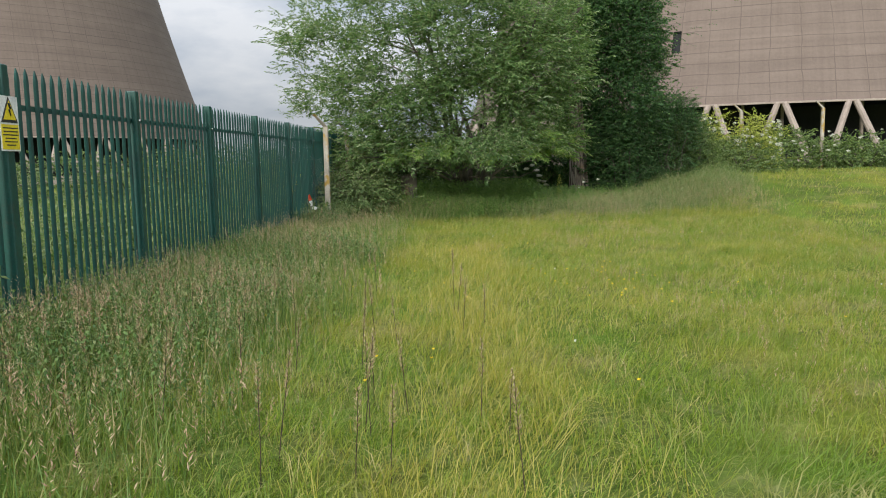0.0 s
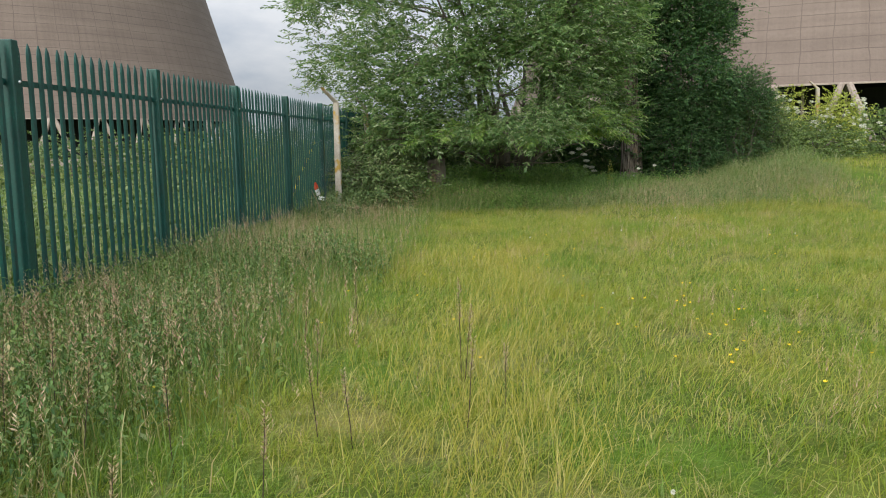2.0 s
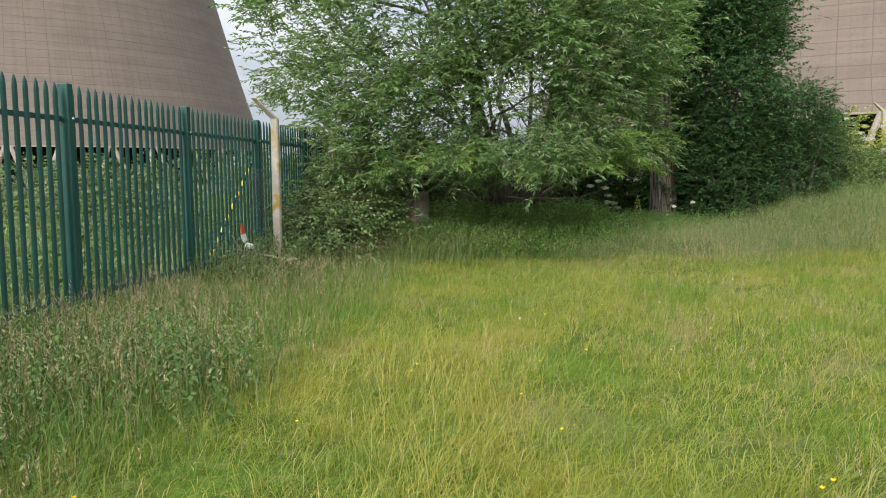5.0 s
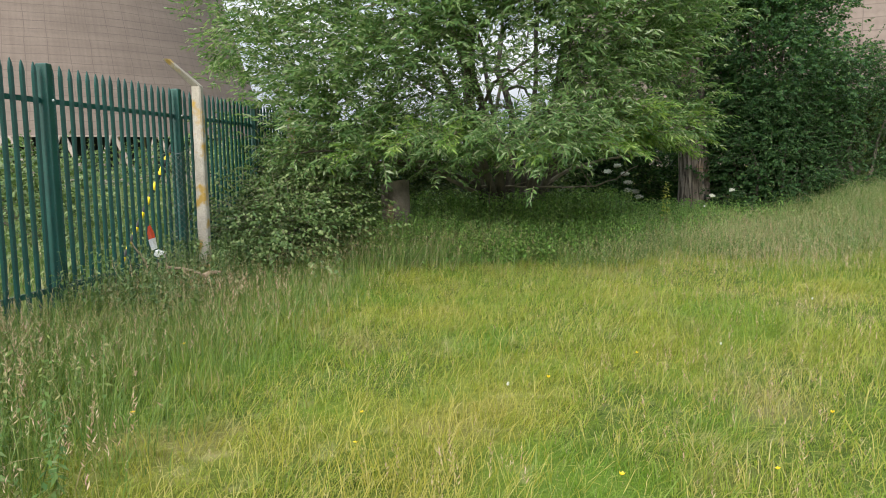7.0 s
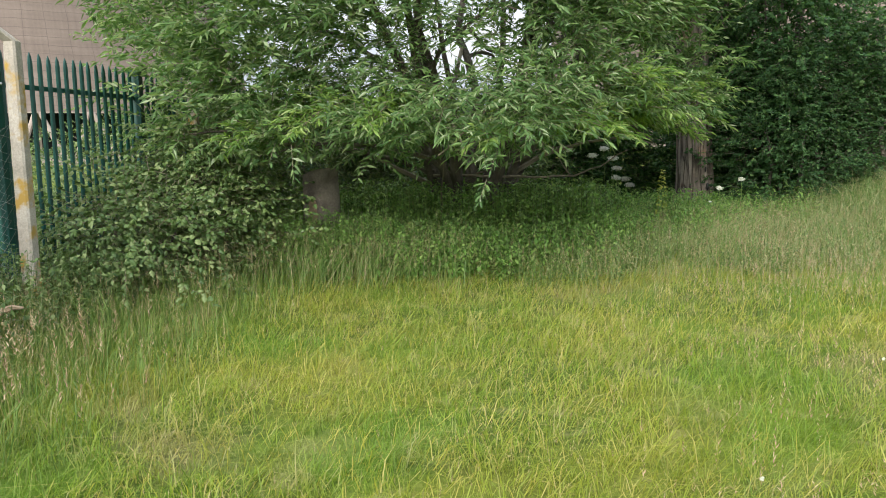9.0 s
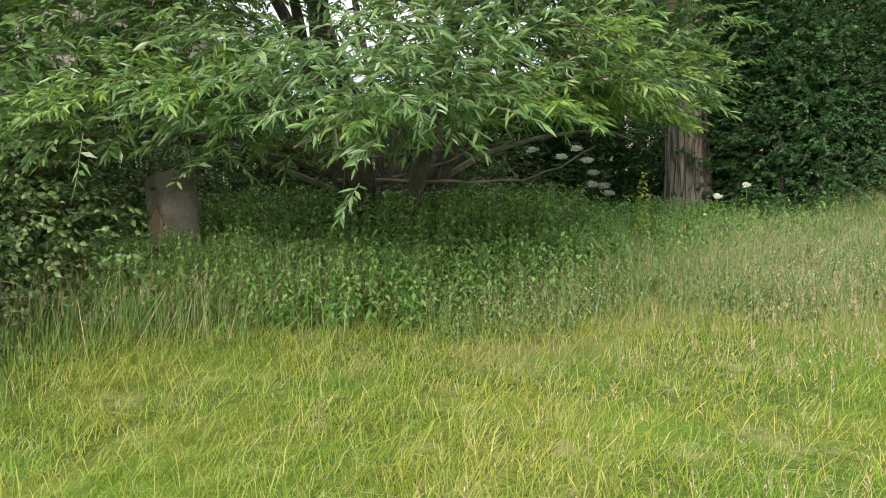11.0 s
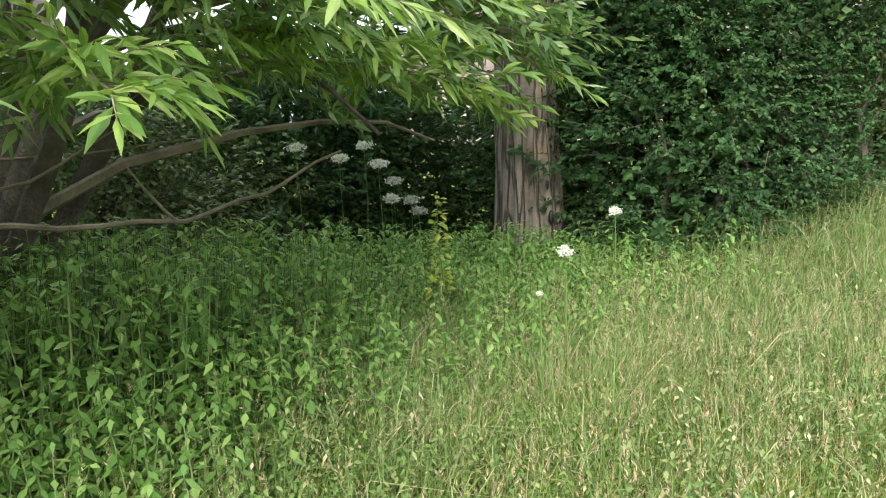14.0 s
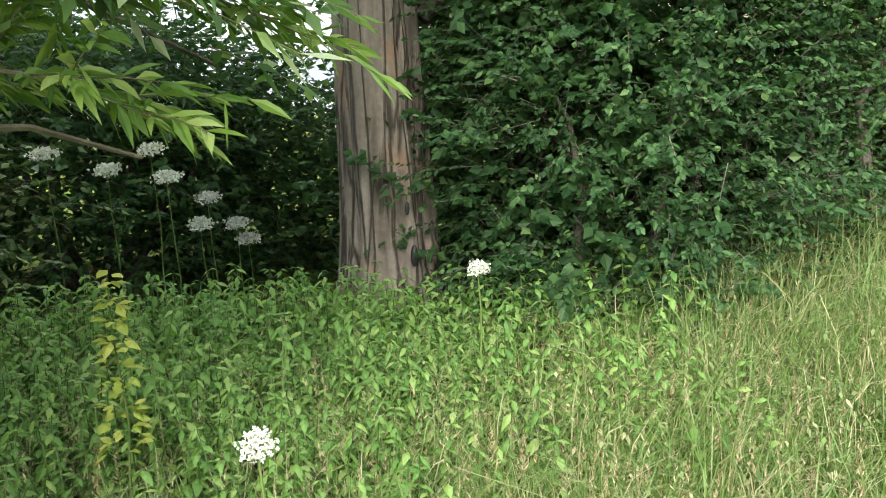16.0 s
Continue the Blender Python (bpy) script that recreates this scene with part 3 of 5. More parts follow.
# ---------------------------------------------------------------- foliage builders
def leaves_mesh(name, b, d, s, L, W, mat, fine=False, curl=0.12, verts0=None, faces0=None):
    """Folded leaves: base b, direction d, side s, length L and width W, as arrays."""
    n = unit(np.cross(d, s))
    L, W = L[:, None], W[:, None]
    if fine:
        mid = b + d * L * 0.45 - n * W * 0.22 - UP * L * curl * 0.3
        lf = b + d * L * 0.38 + s * W * 0.5 - UP * L * curl * 0.25
        rt = b + d * L * 0.38 - s * W * 0.5 - UP * L * curl * 0.25
        l2 = b + d * L * 0.70 + s * W * 0.34 - UP * L * curl * 0.6
        r2 = b + d * L * 0.70 - s * W * 0.34 - UP * L * curl * 0.6
        tip = b + d * L - UP * L * curl * 1.3
        v = np.stack([b, lf, mid, rt, l2, r2, tip], 1).reshape(-1, 3)
        i = np.arange(len(b))[:, None] * 7
        tri = np.concatenate([i + np.array([0, 2, 1]), i + np.array([0, 3, 2]), i + np.array([4, 2, 6]), i + np.array([2, 5, 6]), i + np.array([1, 2, 4]), i + np.array([2, 3, 5])])
        return v, tri
    lf = b + d * L * 0.42 + s * W * 0.5 + n * W * 0.18
    rt = b + d * L * 0.42 - s * W * 0.5 + n * W * 0.18
    tip = b + d * L - UP * L * curl
    v = np.stack([b, lf, tip, rt], 1).reshape(-1, 3)
    i = np.arange(len(b))[:, None] * 4
    return v, np.concatenate([i + np.array([0, 2, 1]), i + np.array([0, 3, 2])])


def joined(name, pieces, mats, parent=None, label="", kind="", index=None):
    """Several (verts, tris) as one mesh object."""
    off, vs, fs, ix = 0, [], [], []
    for k, (v, f) in enumerate(pieces):
        vs.append(v)
        fs.append(f + off)
        ix.append(np.full(len(f), 0 if index is None else index[k]))
        off += len(v)
    me = raw_mesh(name, np.concatenate(vs), [np.concatenate(fs)], mats, np.concatenate(ix))
    return mesh_part(name, me, parent, label, kind)


def strips(p, q, r):
    """Thin three-sided twigs from p to q."""
    d = unit(q - p)
    a = unit(np.cross(d, np.array([0.3, 0.2, 0.93])))
    c = np.cross(d, a)
    ring = lambda o, rr: [o + a * rr, o - a * rr * 0.5 + c * rr * 0.87, o - a * rr * 0.5 - c * rr * 0.87]
    rr = r[:, None]
    v = np.stack(ring(p, rr) + ring(q, rr * 0.5), 1).reshape(-1, 3)
    i = np.arange(len(p))[:, None] * 6
    t = np.concatenate([i + np.array(k) for k in ((0, 1, 4), (0, 4, 3), (1, 2, 5), (1, 5, 4), (2, 0, 3), (2, 3, 5))])
    return v, t


def sprays(base, way, length, per, leaf_l, leaf_w, droop, fine=False, splay=0.9, curl=0.25, face=None):
    """Drooping twigs with leaves set alternately along them: returns leaves and twigs."""
    n = len(base)
    way = unit(way)
    side = unit(np.cross(way, UP + 0.05 * rng.normal(size=(n, 3))))
    u = (np.arange(per) + 0.6) / per
    U = np.clip(u[None] + rng.normal(0, 0.03, (n, per)), 0.05, 1)
    pos = base[:, None] + way[:, None] * (length[:, None] * U)[..., None] - UP * (droop * length[:, None] * U ** 2)[..., None]
    tan = unit(way[:, None] - UP * (2 * droop * U)[..., None])
    sgn = np.where(np.arange(per) % 2 == 0, 1.0, -1.0)[None, :, None]
    d = unit(tan * (0.75 + 0.5 * U[..., None]) + side[:, None] * sgn * splay * (1.05 - 0.6 * U[..., None]) + rng.normal(0, 0.42, (n, per, 3)) - UP * 0.08)
    up = UP if face is None else UP * 0.55 + face[:, None] * 0.75
    s = unit(np.cross(d, unit(up + rng.normal(0, 0.45 if face is None else 0.65, (n, per, 3)))))
    L = leaf_l * rng.uniform(0.65, 1.15, (n, per))
    W = leaf_w * rng.uniform(0.75, 1.2, (n, per))
    flat = lambda a: a.reshape(-1, 3)
    lv = leaves_mesh("", flat(pos), flat(d), flat(s), L.ravel(), W.ravel(), None, fine, curl)
    mid = base + way * (length * 0.55)[:, None] - UP * (droop * length * 0.3)[:, None]
    end = base + way * length[:, None] - UP * (droop * length)[:, None]
    rad = np.full(n, 0.0035)
    return lv, strips(base, mid, rad), strips(mid, end, rad * 0.6)


def field_noise(p, scale, seed):
    """Cheap smooth noise of positions, about -1 to 1."""
    q = p * scale + seed
    return (np.sin(q[:, 0] * 1.3 + 1.7 * np.sin(q[:, 1] * 0.9)) + np.sin(q[:, 1] * 1.1 + 1.4 * np.sin(q[:, 2] * 1.2)) + np.sin(q[:, 2] * 1.4 + 1.6 * np.sin(q[:, 0] * 0.8))) / 3


def polar(c, p):
    return np.arctan2(p[..., 1] - c[1], p[..., 0] - c[0])


# ---------------------------------------------------------------- the willow
WILLOW = np.array([0.9, 25.0])


def willow_reach(a):
    """Reach of the crown by bearing: wide towards the fence, short towards the other trunk."""
    d = lambda c, w: np.exp(-(((a - c + np.pi) % (2 * np.pi) - np.pi) / w) ** 2)
    return 3.75 + 1.6 * d(np.pi, 0.8) + 0.1 * d(-np.pi / 2 - 0.25, 0.5) - 0.55 * d(-0.75, 0.5) - 0.6 * d(np.pi / 2, 0.8)


def willow():
    g = float(rise(*WILLOW))
    t = thing("willow_tree", "spreading multi-stemmed willow with narrow drooping grey-green leaves", "tree", (WILLOW[0], WILLOW[1], g))
    o = np.array([WILLOW[0], WILLOW[1], g])
    stems = []
    bm = bmesh.new()
    tube(bm, [(0, 0, -0.2), (-0.03, 0, 0.15), (0.02, 0.03, 0.35), (0.0, 0.05, 0.6)], [0.50, 0.42, 0.34, 0.22], 16, 0.45, 2)
    part("trunk", bm, M_bark, t, smooth=True)
    for k in range(13):
        a = 2 * math.pi * (k + 0.35) / 13 + random.uniform(-0.2, 0.2)
        lean = random.uniform(0.22, 0.62)
        L = random.uniform(5.2, 7.2)
        base = Vector((0.30 * math.cos(a), 0.30 * math.sin(a), random.uniform(0.1, 0.4)))
        end = base + Vector((math.cos(a) * L * math.sin(lean), math.sin(a) * L * math.sin(lean) * 0.85, L * math.cos(lean)))
        pts = bent(base, end, 0.25, 9, 0.45, k + 1.5)
        r = random.uniform(0.06, 0.10)
        bm = bmesh.new()
        tube(bm, pts, [r * (1 - 0.8 * i / 9) for i in range(10)], 8, 0.15, k)
        part("limb", bm, M_bark, t, smooth=True)
        stems.append(pts)
    boughs = []
    for k in range(46):
        st = stems[k % 13]
        i = random.randint(1, 6)
        a = polar((0, 0), np.array([st[-1].x, st[-1].y])) + random.uniform(-0.8, 0.8)
        reach = float(willow_reach(np.array(a))) * random.uniform(0.72, 0.95)
        zt = max(1.35, st[i].z + random.uniform(-1.0, 1.3))
        end = Vector((math.cos(a) * reach, math.sin(a) * reach, zt))
        pts = bent(st[i], end, 0.35, 6, 0.3, k + 31.0)
        bm = bmesh.new()
        tube(bm, pts, [0.04 * (1 - 0.8 * j / 6) for j in range(7)], 5)
        part("branch", bm, M_twig if k % 3 == 0 else M_bark, t)
        boughs.append(pts)
    # crown: clumps of sprays through an uneven shell
    n = 2050
    a = rng.uniform(-np.pi, np.pi, n)
    a = np.where((np.sin(a) > 0.3) & (rng.uniform(size=n) < 0.45), -a, a)
    low = 1.54 + 0.36 * (np.cos(a) > 0.3)
    z = low + 7.0 * rng.beta(0.95, 1.5, n)
    prof = np.where(z > 4.4, np.sqrt(np.clip(1 - ((z - 4.4) / 4.6) ** 2, 0.02, 1)), 0.86 + 0.14 * (z - 1.3) / 3.1)
    depth = 1 - 0.50 * rng.uniform(0, 1, n) ** 1.7
    r = willow_reach(a) * prof * depth
    p = np.stack([o[0] + r * np.cos(a), o[1] + r * np.sin(a), z + g], 1)
    p[:, :2] += np.stack([np.cos(a), np.sin(a)], 1) * (0.38 * field_noise(p, 1.5, 3.0))[:, None]
    keep = (rng.uniform(size=n) < np.where(p[:, 2] > 6.4, 0.55, 1.0)) & (field_noise(p, 2.3, 11.0) > -0.45)
    keep &= ~((p[:, 1] > 25.4) & (p[:, 2] > 4.4) & (rng.uniform(size=n) < 0.5))
    # thin round the stems, where the sky shows through
    mid = (np.abs(p[:, 0] - 0.3) < 1.7) & (p[:, 2] > 1.9) & (p[:, 2] < 4.6) & (p[:, 1] > 24.0)
    keep &= ~(mid & (rng.uniform(size=n) < 0.62))
    keep &= ~((np.abs(p[:, 0] - 0.9) < 0.75) & (p[:, 2] > 2.05) & (p[:, 2] < 3.5) & (rng.uniform(size=n) < 0.78))
    keep &= ~((p[:, 0] > 1.7) & (p[:, 2] < 3.4) & (rng.uniform(size=n) < 0.5))
    keep &= ~((p[:, 0] > 1.8) & (p[:, 2] < 1.8)) & ~((p[:, 0] > 2.4) & (p[:, 1] > 25.6) & (p[:, 2] < 2.5))
    keep &= ~((p[:, 1] > 26.5) & (p[:, 2] < 3.2) & (rng.uniform(size=n) < 0.75))
    keep &= ~((p[:, 0] < -1.0) & (rng.uniform(size=n) < 0.28))
    keep &= ~((p[:, 0] > 2.0) & (p[:, 2] > 3.4) & (rng.uniform(size=n) < 0.35))
    p, a = p[keep], a[keep]
    m = 12
    size = np.repeat(rng.uniform(0.7, 1.25, len(p)), m)
    out = np.stack([np.cos(a), np.sin(a), 0.25 + 0.14 * np.clip(p[:, 2] - 2, 0, 4)], 1)
    out = np.repeat(unit(out + rng.normal(0, 0.35, out.shape)), m, 0)
    spread = rng.normal(0, 1, (len(size), 3)) * np.array([0.21, 0.21, 0.14]) * size[:, None]
    p = np.repeat(p, m, 0) + spread
    way = out * 0.8 + spread * 2.2 + rng.normal(0, 0.42, p.shape)
    way[:, 2] = np.maximum(way[:, 2], -0.25)
    ln = rng.uniform(0.26, 0.50, len(p)) * size
    front = (p[:, 1] < 24.4) & (p[:, 2] < 2.9) & (p[:, 0] > -0.8)
    pieces, ix = [], []
    for sel, fine in ((front, True), (~front, False)):
        lv, t1, t2 = sprays(p[sel], way[sel], ln[sel], 13, 0.122 if fine else 0.128, 0.025 if fine else 0.036, 0.12, fine, 1.1, 0.16, out[sel])
        pieces += [lv, t1, t2]
        ix += [0, 1, 1]
    joined("crown", pieces, [M_willow, M_twig], t, "narrow grey-green leaves on drooping twigs", index=ix)
    # long low boughs that sweep out beside the walk
    low = [((2.2, 23.9, 1.7), (3.32, 23.35, 1.74), 0.10), ((2.6, 25.2, 1.95), (4.35, 25.35, 1.80), 0.1), ((1.6, 23.5, 1.7), (2.5, 21.9, 1.62), 0.12),
           ((1.2, 23.2, 1.6), (1.3, 21.4, 1.55), 0.10), ((0.4, 23.4, 1.9), (0.1, 21.2, 1.70), 0.15), ((-0.6, 23.8, 1.8), (-1.4, 21.6, 1.55), 0.15),
           ((2.4, 24.5, 2.0), (3.9, 24.4, 2.05), 0.12), ((2.4, 25.6, 2.4), (4.3, 26.2, 2.4), 0.1),
           ((1.8, 24.3, 1.9), (3.2, 22.75, 1.85), 0.12), ((1.7, 24.0, 1.6), (2.75, 22.45, 1.55), 0.1), ((2.2, 24.6, 1.7), (3.7, 23.95, 1.66), 0.1), ((1.9, 23.8, 2.2), (3.0, 22.3, 2.15), 0.12),
           ((2.6, 24.9, 2.3), (4.2, 24.9, 2.25), 0.1), ((-0.1, 23.3, 2.0), (-0.6, 21.2, 1.65), 0.15), ((2.5, 25.0, 1.8), (4.0, 25.0, 1.55), 0.1)]
    bb, ww, ll = [], [], []
    for k, (p0, p1, sag) in enumerate(low):
        pts = bent(p0, p1, sag, 8, 0.12, k + 77.0)
        bm = bmesh.new()
        tube(bm, [q - Vector(o) for q in pts], [0.018 * (1 - 0.8 * j / 8) for j in range(9)], 6)
        part("bough", bm, M_twig, t)
        dirn = (Vector(p1) - Vector(p0)).normalized()
        for j in range(30):
            u = 0.2 + 0.8 * j / 29
            q = pts[min(int(u * 8), 7)].lerp(pts[min(int(u * 8), 7) + 1], u * 8 - min(int(u * 8), 7))
            bb.append(q)
            turn = np.array(dirn) + rng.normal(0, 0.6, 3) + np.array([0, 0, 0.1])
            ww.append(np.array([turn[0], turn[1], max(turn[2], -0.2)]))
            ll.append(random.uniform(0.22, 0.42))
    # these sprays take the copy with light put into its leaf colour
    lv, t1, t2 = sprays(np.array(bb), np.array(ww), np.array(ll), 15, 0.118, 0.026, 0.12, True, 0.9, 0.2, unit(np.array(ww) * np.array([1, 1, 0.3])))
    joined("low_sprays", [lv, t1, t2], [M_willow_lit, M_twig], t, "bright willow leaves on low sprays, coloured as if lit through", index=[0, 1, 1])
    # the parts are laid out in world places: shift them under the base
    for c in t.children:
        if c.name.startswith(("crown", "low_sprays")):
            c.location = (-o[0], -o[1], -o[2])


willow()


def dead_branches():
    """Bare grey boughs lying low under the willow."""
    t = thing("fallen_branch", "bare grey fallen branch under the willow", "branch", (1.9, 24.9, 0.32))
    lines = [([(-1.5, -0.25, 0.72), (-0.7, -0.4, 0.70), (-0.1, -0.4, 0.68), (0.46, -0.2, 0.68), (0.85, 0.0, 0.80), (1.25, 0.2, 1.02)], 0.02),
             ([(-0.9, -0.3, 0.74), (-0.3, -0.2, 0.90), (0.1, -0.1, 1.15)], 0.013), ([(0.42, -0.2, 0.68), (0.3, -0.3, 0.85), (0.22, -0.35, 1.0)], 0.011), ([(-1.9, 0.2, 0.3), (-1.2, 0.1, 0.95), (0.4, 0.3, 1.1)], 0.012)]
    for k, (line, r) in enumerate(lines):
        pts = []
        for p0, p1 in zip(line, line[1:]):
            pts += bent(p0, p1, 0.0, 3, 0.05, k + 5.0)[:3]
        pts.append(Vector(line[-1]))
        bm = bmesh.new()
        tube(bm, pts, [r * (1 - 0.7 * i / len(pts)) for i in range(len(pts))], 6, 0.1)
        part("stem", bm, M_twig, t)
    s = thing("dead_stem", "pale dry upright stem among the nettles", "stem", (0.5, 24.1, 0.0))
    bm = bmesh.new()
    tube(bm, bent((0.02, 0, 0.1), (0.1, 0, 1.25), 0, 6, 0.06, 3.0), [0.014, 0.013, 0.012, 0.011, 0.009, 0.007, 0.005], 6)
    part("stem", bm, M_twig, s)


dead_branches()


def trunk_mat():
    """Stripped grey-brown bark with long twisting fissures."""
    m, n, l, p = mat_base("fissured_bark")
    pos = n.new("ShaderNodeNewGeometry").outputs["Position"]
    mp = n.new("ShaderNodeMapping")
    mp.inputs["Scale"].default_value = (7, 7, 0.7)
    mp.inputs["Rotation"].default_value = (0, radians(7), 0)
    l.new(pos, mp.inputs["Vector"])
    f = tex_noise(n, l, 1.6, 6, mp.outputs["Vector"], 0.6)
    c = ramp(n, l, f.outputs["Fac"], [(0.3, (0.13, 0.105, 0.082)), (0.5, (0.22, 0.185, 0.15)), (0.72, (0.33, 0.285, 0.235))]).outputs["Color"]
    flake = tex_noise(n, l, 3.2, 4, pos)
    c = mixc(n, l, ramp(n, l, flake.outputs["Fac"], [(0.56, (0, 0, 0)), (0.64, (0.7, 0.7, 0.7))]).outputs["Color"], c, (0.30, 0.185, 0.115))
    mp2 = n.new("ShaderNodeMapping")
    mp2.inputs["Scale"].default_value = (5.5, 5.5, 0.36)
    mp2.inputs["Rotation"].default_value = (radians(4), radians(9), 0)
    l.new(pos, mp2.inputs["Vector"])
    wob = tex_noise(n, l, 2.2, 3, mp2.outputs["Vector"])
    add = n.new("ShaderNodeVectorMath")
    add.operation = "MULTIPLY_ADD"
    add.inputs[1].default_value = (0.55, 0.55, 0.55)
    l.new(wob.outputs["Color"], add.inputs[0])
    l.new(mp2.outputs["Vector"], add.inputs[2])
    vor = n.new("ShaderNodeTexVoronoi")
    vor.feature = "DISTANCE_TO_EDGE"
    vor.inputs["Scale"].default_value = 1.5
    l.new(add.outputs["Vector"], vor.inputs["Vector"])
    crack = ramp(n, l, vor.outputs["Distance"], [(0.0, (0.13, 0.12, 0.11)), (0.035, (0.4, 0.38, 0.36)), (0.09, (1, 1, 1))])
    c = mixc(n, l, 0.92, c, crack.outputs["Color"], "MULTIPLY")
    g = tex_noise(n, l, 30, 5, pos)
    c = mixc(n, l, 0.7, c, ramp(n, l, g.outputs["Fac"], [(0.3, (0.75, 0.75, 0.75)), (0.7, (1.15, 1.13, 1.1))]).outputs["Color"], "MULTIPLY")
    l.new(c, p.inputs["Base Color"])
    p.inputs["Roughness"].default_value = 0.95
    bump(n, l, p, mixc(n, l, 0.75, f.outputs["Fac"], crack.outputs["Color"], "MULTIPLY"), 1.0, 0.035)
    return m


M_trunk = trunk_mat()
M_bole = surface("stump_bark", (0.10, 0.085, 0.068), (0.23, 0.195, 0.16), 3.5, 40, 0.95, 0, 0.9, 0.015)


def old_trunk():
    """The stout furrowed trunk beside the bushes."""
    x, y = 4.78, 28.1
    g = float(rise(x, y))
    t = thing("old_tree", "stout grey-brown tree trunk with long twisting bark furrows", "tree", (x, y, g))
    bm = bmesh.new()
    H, S = 46, 44
    rings = []
    for i in range(H + 1):
        z = -0.2 + i * 0.145
        w = 0.305 + 0.16 * math.exp(-max(z, 0) / 0.35) - 0.012 * z
        cx, cy = -0.035 * z + 0.02 * math.sin(z), 0.02 * z
        ring = []
        for k in range(S):
            a = 2 * math.pi * k / S
            tw = a + 0.30 * z
            cut = 0.5 + 0.5 * math.sin(9 * tw + 2.2 * math.sin(0.7 * z + 2 * a))
            fis = -0.048 * max(0.0, cut - 0.72) / 0.28
            r = w * (1 + 0.07 * math.sin(3 * a + 0.5) + 0.04 * math.sin(5 * a + z)) + fis + 0.010 * noise.noise(Vector((math.cos(a) * 4, math.sin(a) * 4, z * 2)))
            ring.append(bm.verts.new((cx + r * math.cos(a), cy + r * math.sin(a), z)))
        rings.append(ring)
    for r0, r1 in zip(rings, rings[1:]):
        for k in range(S):
            bm.faces.new((r0[k], r0[(k + 1) % S], r1[(k + 1) % S], r1[k]))
    bm.faces.new(rings[-1])
    part("trunk", bm, M_trunk, t, smooth=True)
    for k, (p0, p1, r) in enumerate([((0.25, 0, 2.1), (1.9, 0.4, 3.2), 0.06), ((-0.3, 0.1, 4.2), (-2.0, 0.8, 7.0), 0.10), ((0.0, 0, 6.2), (0.6, 0.6, 9.4), 0.17), ((0.3, 0.1, 4.4), (2.2, 1.0, 6.8), 0.10), ((0.25, 0.1, 2.2), (1.4, 1.2, 2.3), 0.035)]):
        bm = bmesh.new()
        tube(bm, bent(p0, p1, 0.2, 7, 0.3, k + 60.0), [r * (1 - 0.1 * i) for i in range(8)], 8, 0.1)
        part("limb", bm, M_bark, t, smooth=True)
    # solid black ellipsoids on the bark stand in for the shade in knot holes
    for z, a, s in ((0.62, -1.15, 0.07), (0.92, -1.25, 0.045)):
        bm = bmesh.new()
        bmesh.ops.create_uvsphere(bm, u_segments=12, v_segments=8, radius=1)
        bmesh.ops.scale(bm, vec=(s * 0.35, s * 0.3, s), verts=bm.verts)
        r = 0.305 + 0.16 * math.exp(-z / 0.35) - 0.012 * z - 0.0
        bmesh.ops.translate(bm, vec=(r * 1.05 * math.cos(a), r * 1.05 * math.sin(a), z), verts=bm.verts)
        part("knot_hole", bm, M_black, t, "knot hole, its shade a black ellipsoid")
    n = 2000
    p = np.stack([rng.normal(0.1, 1.5, n), rng.normal(0.5, 1.2, n), rng.uniform(4.6, 10.2, n)], 1)
    way = np.stack([p[:, 0], p[:, 1], rng.normal(0, 0.6, n)], 1) + rng.normal(0, 0.6, (n, 3))
    lv, t1, t2 = sprays(p, way, rng.uniform(0.25, 0.45, n), 9, 0.065, 0.04, 0.2, False, 1.2)
    joined("crown", [lv, t1], [M_maple, M_bark], t, index=[0, 1])


old_trunk()


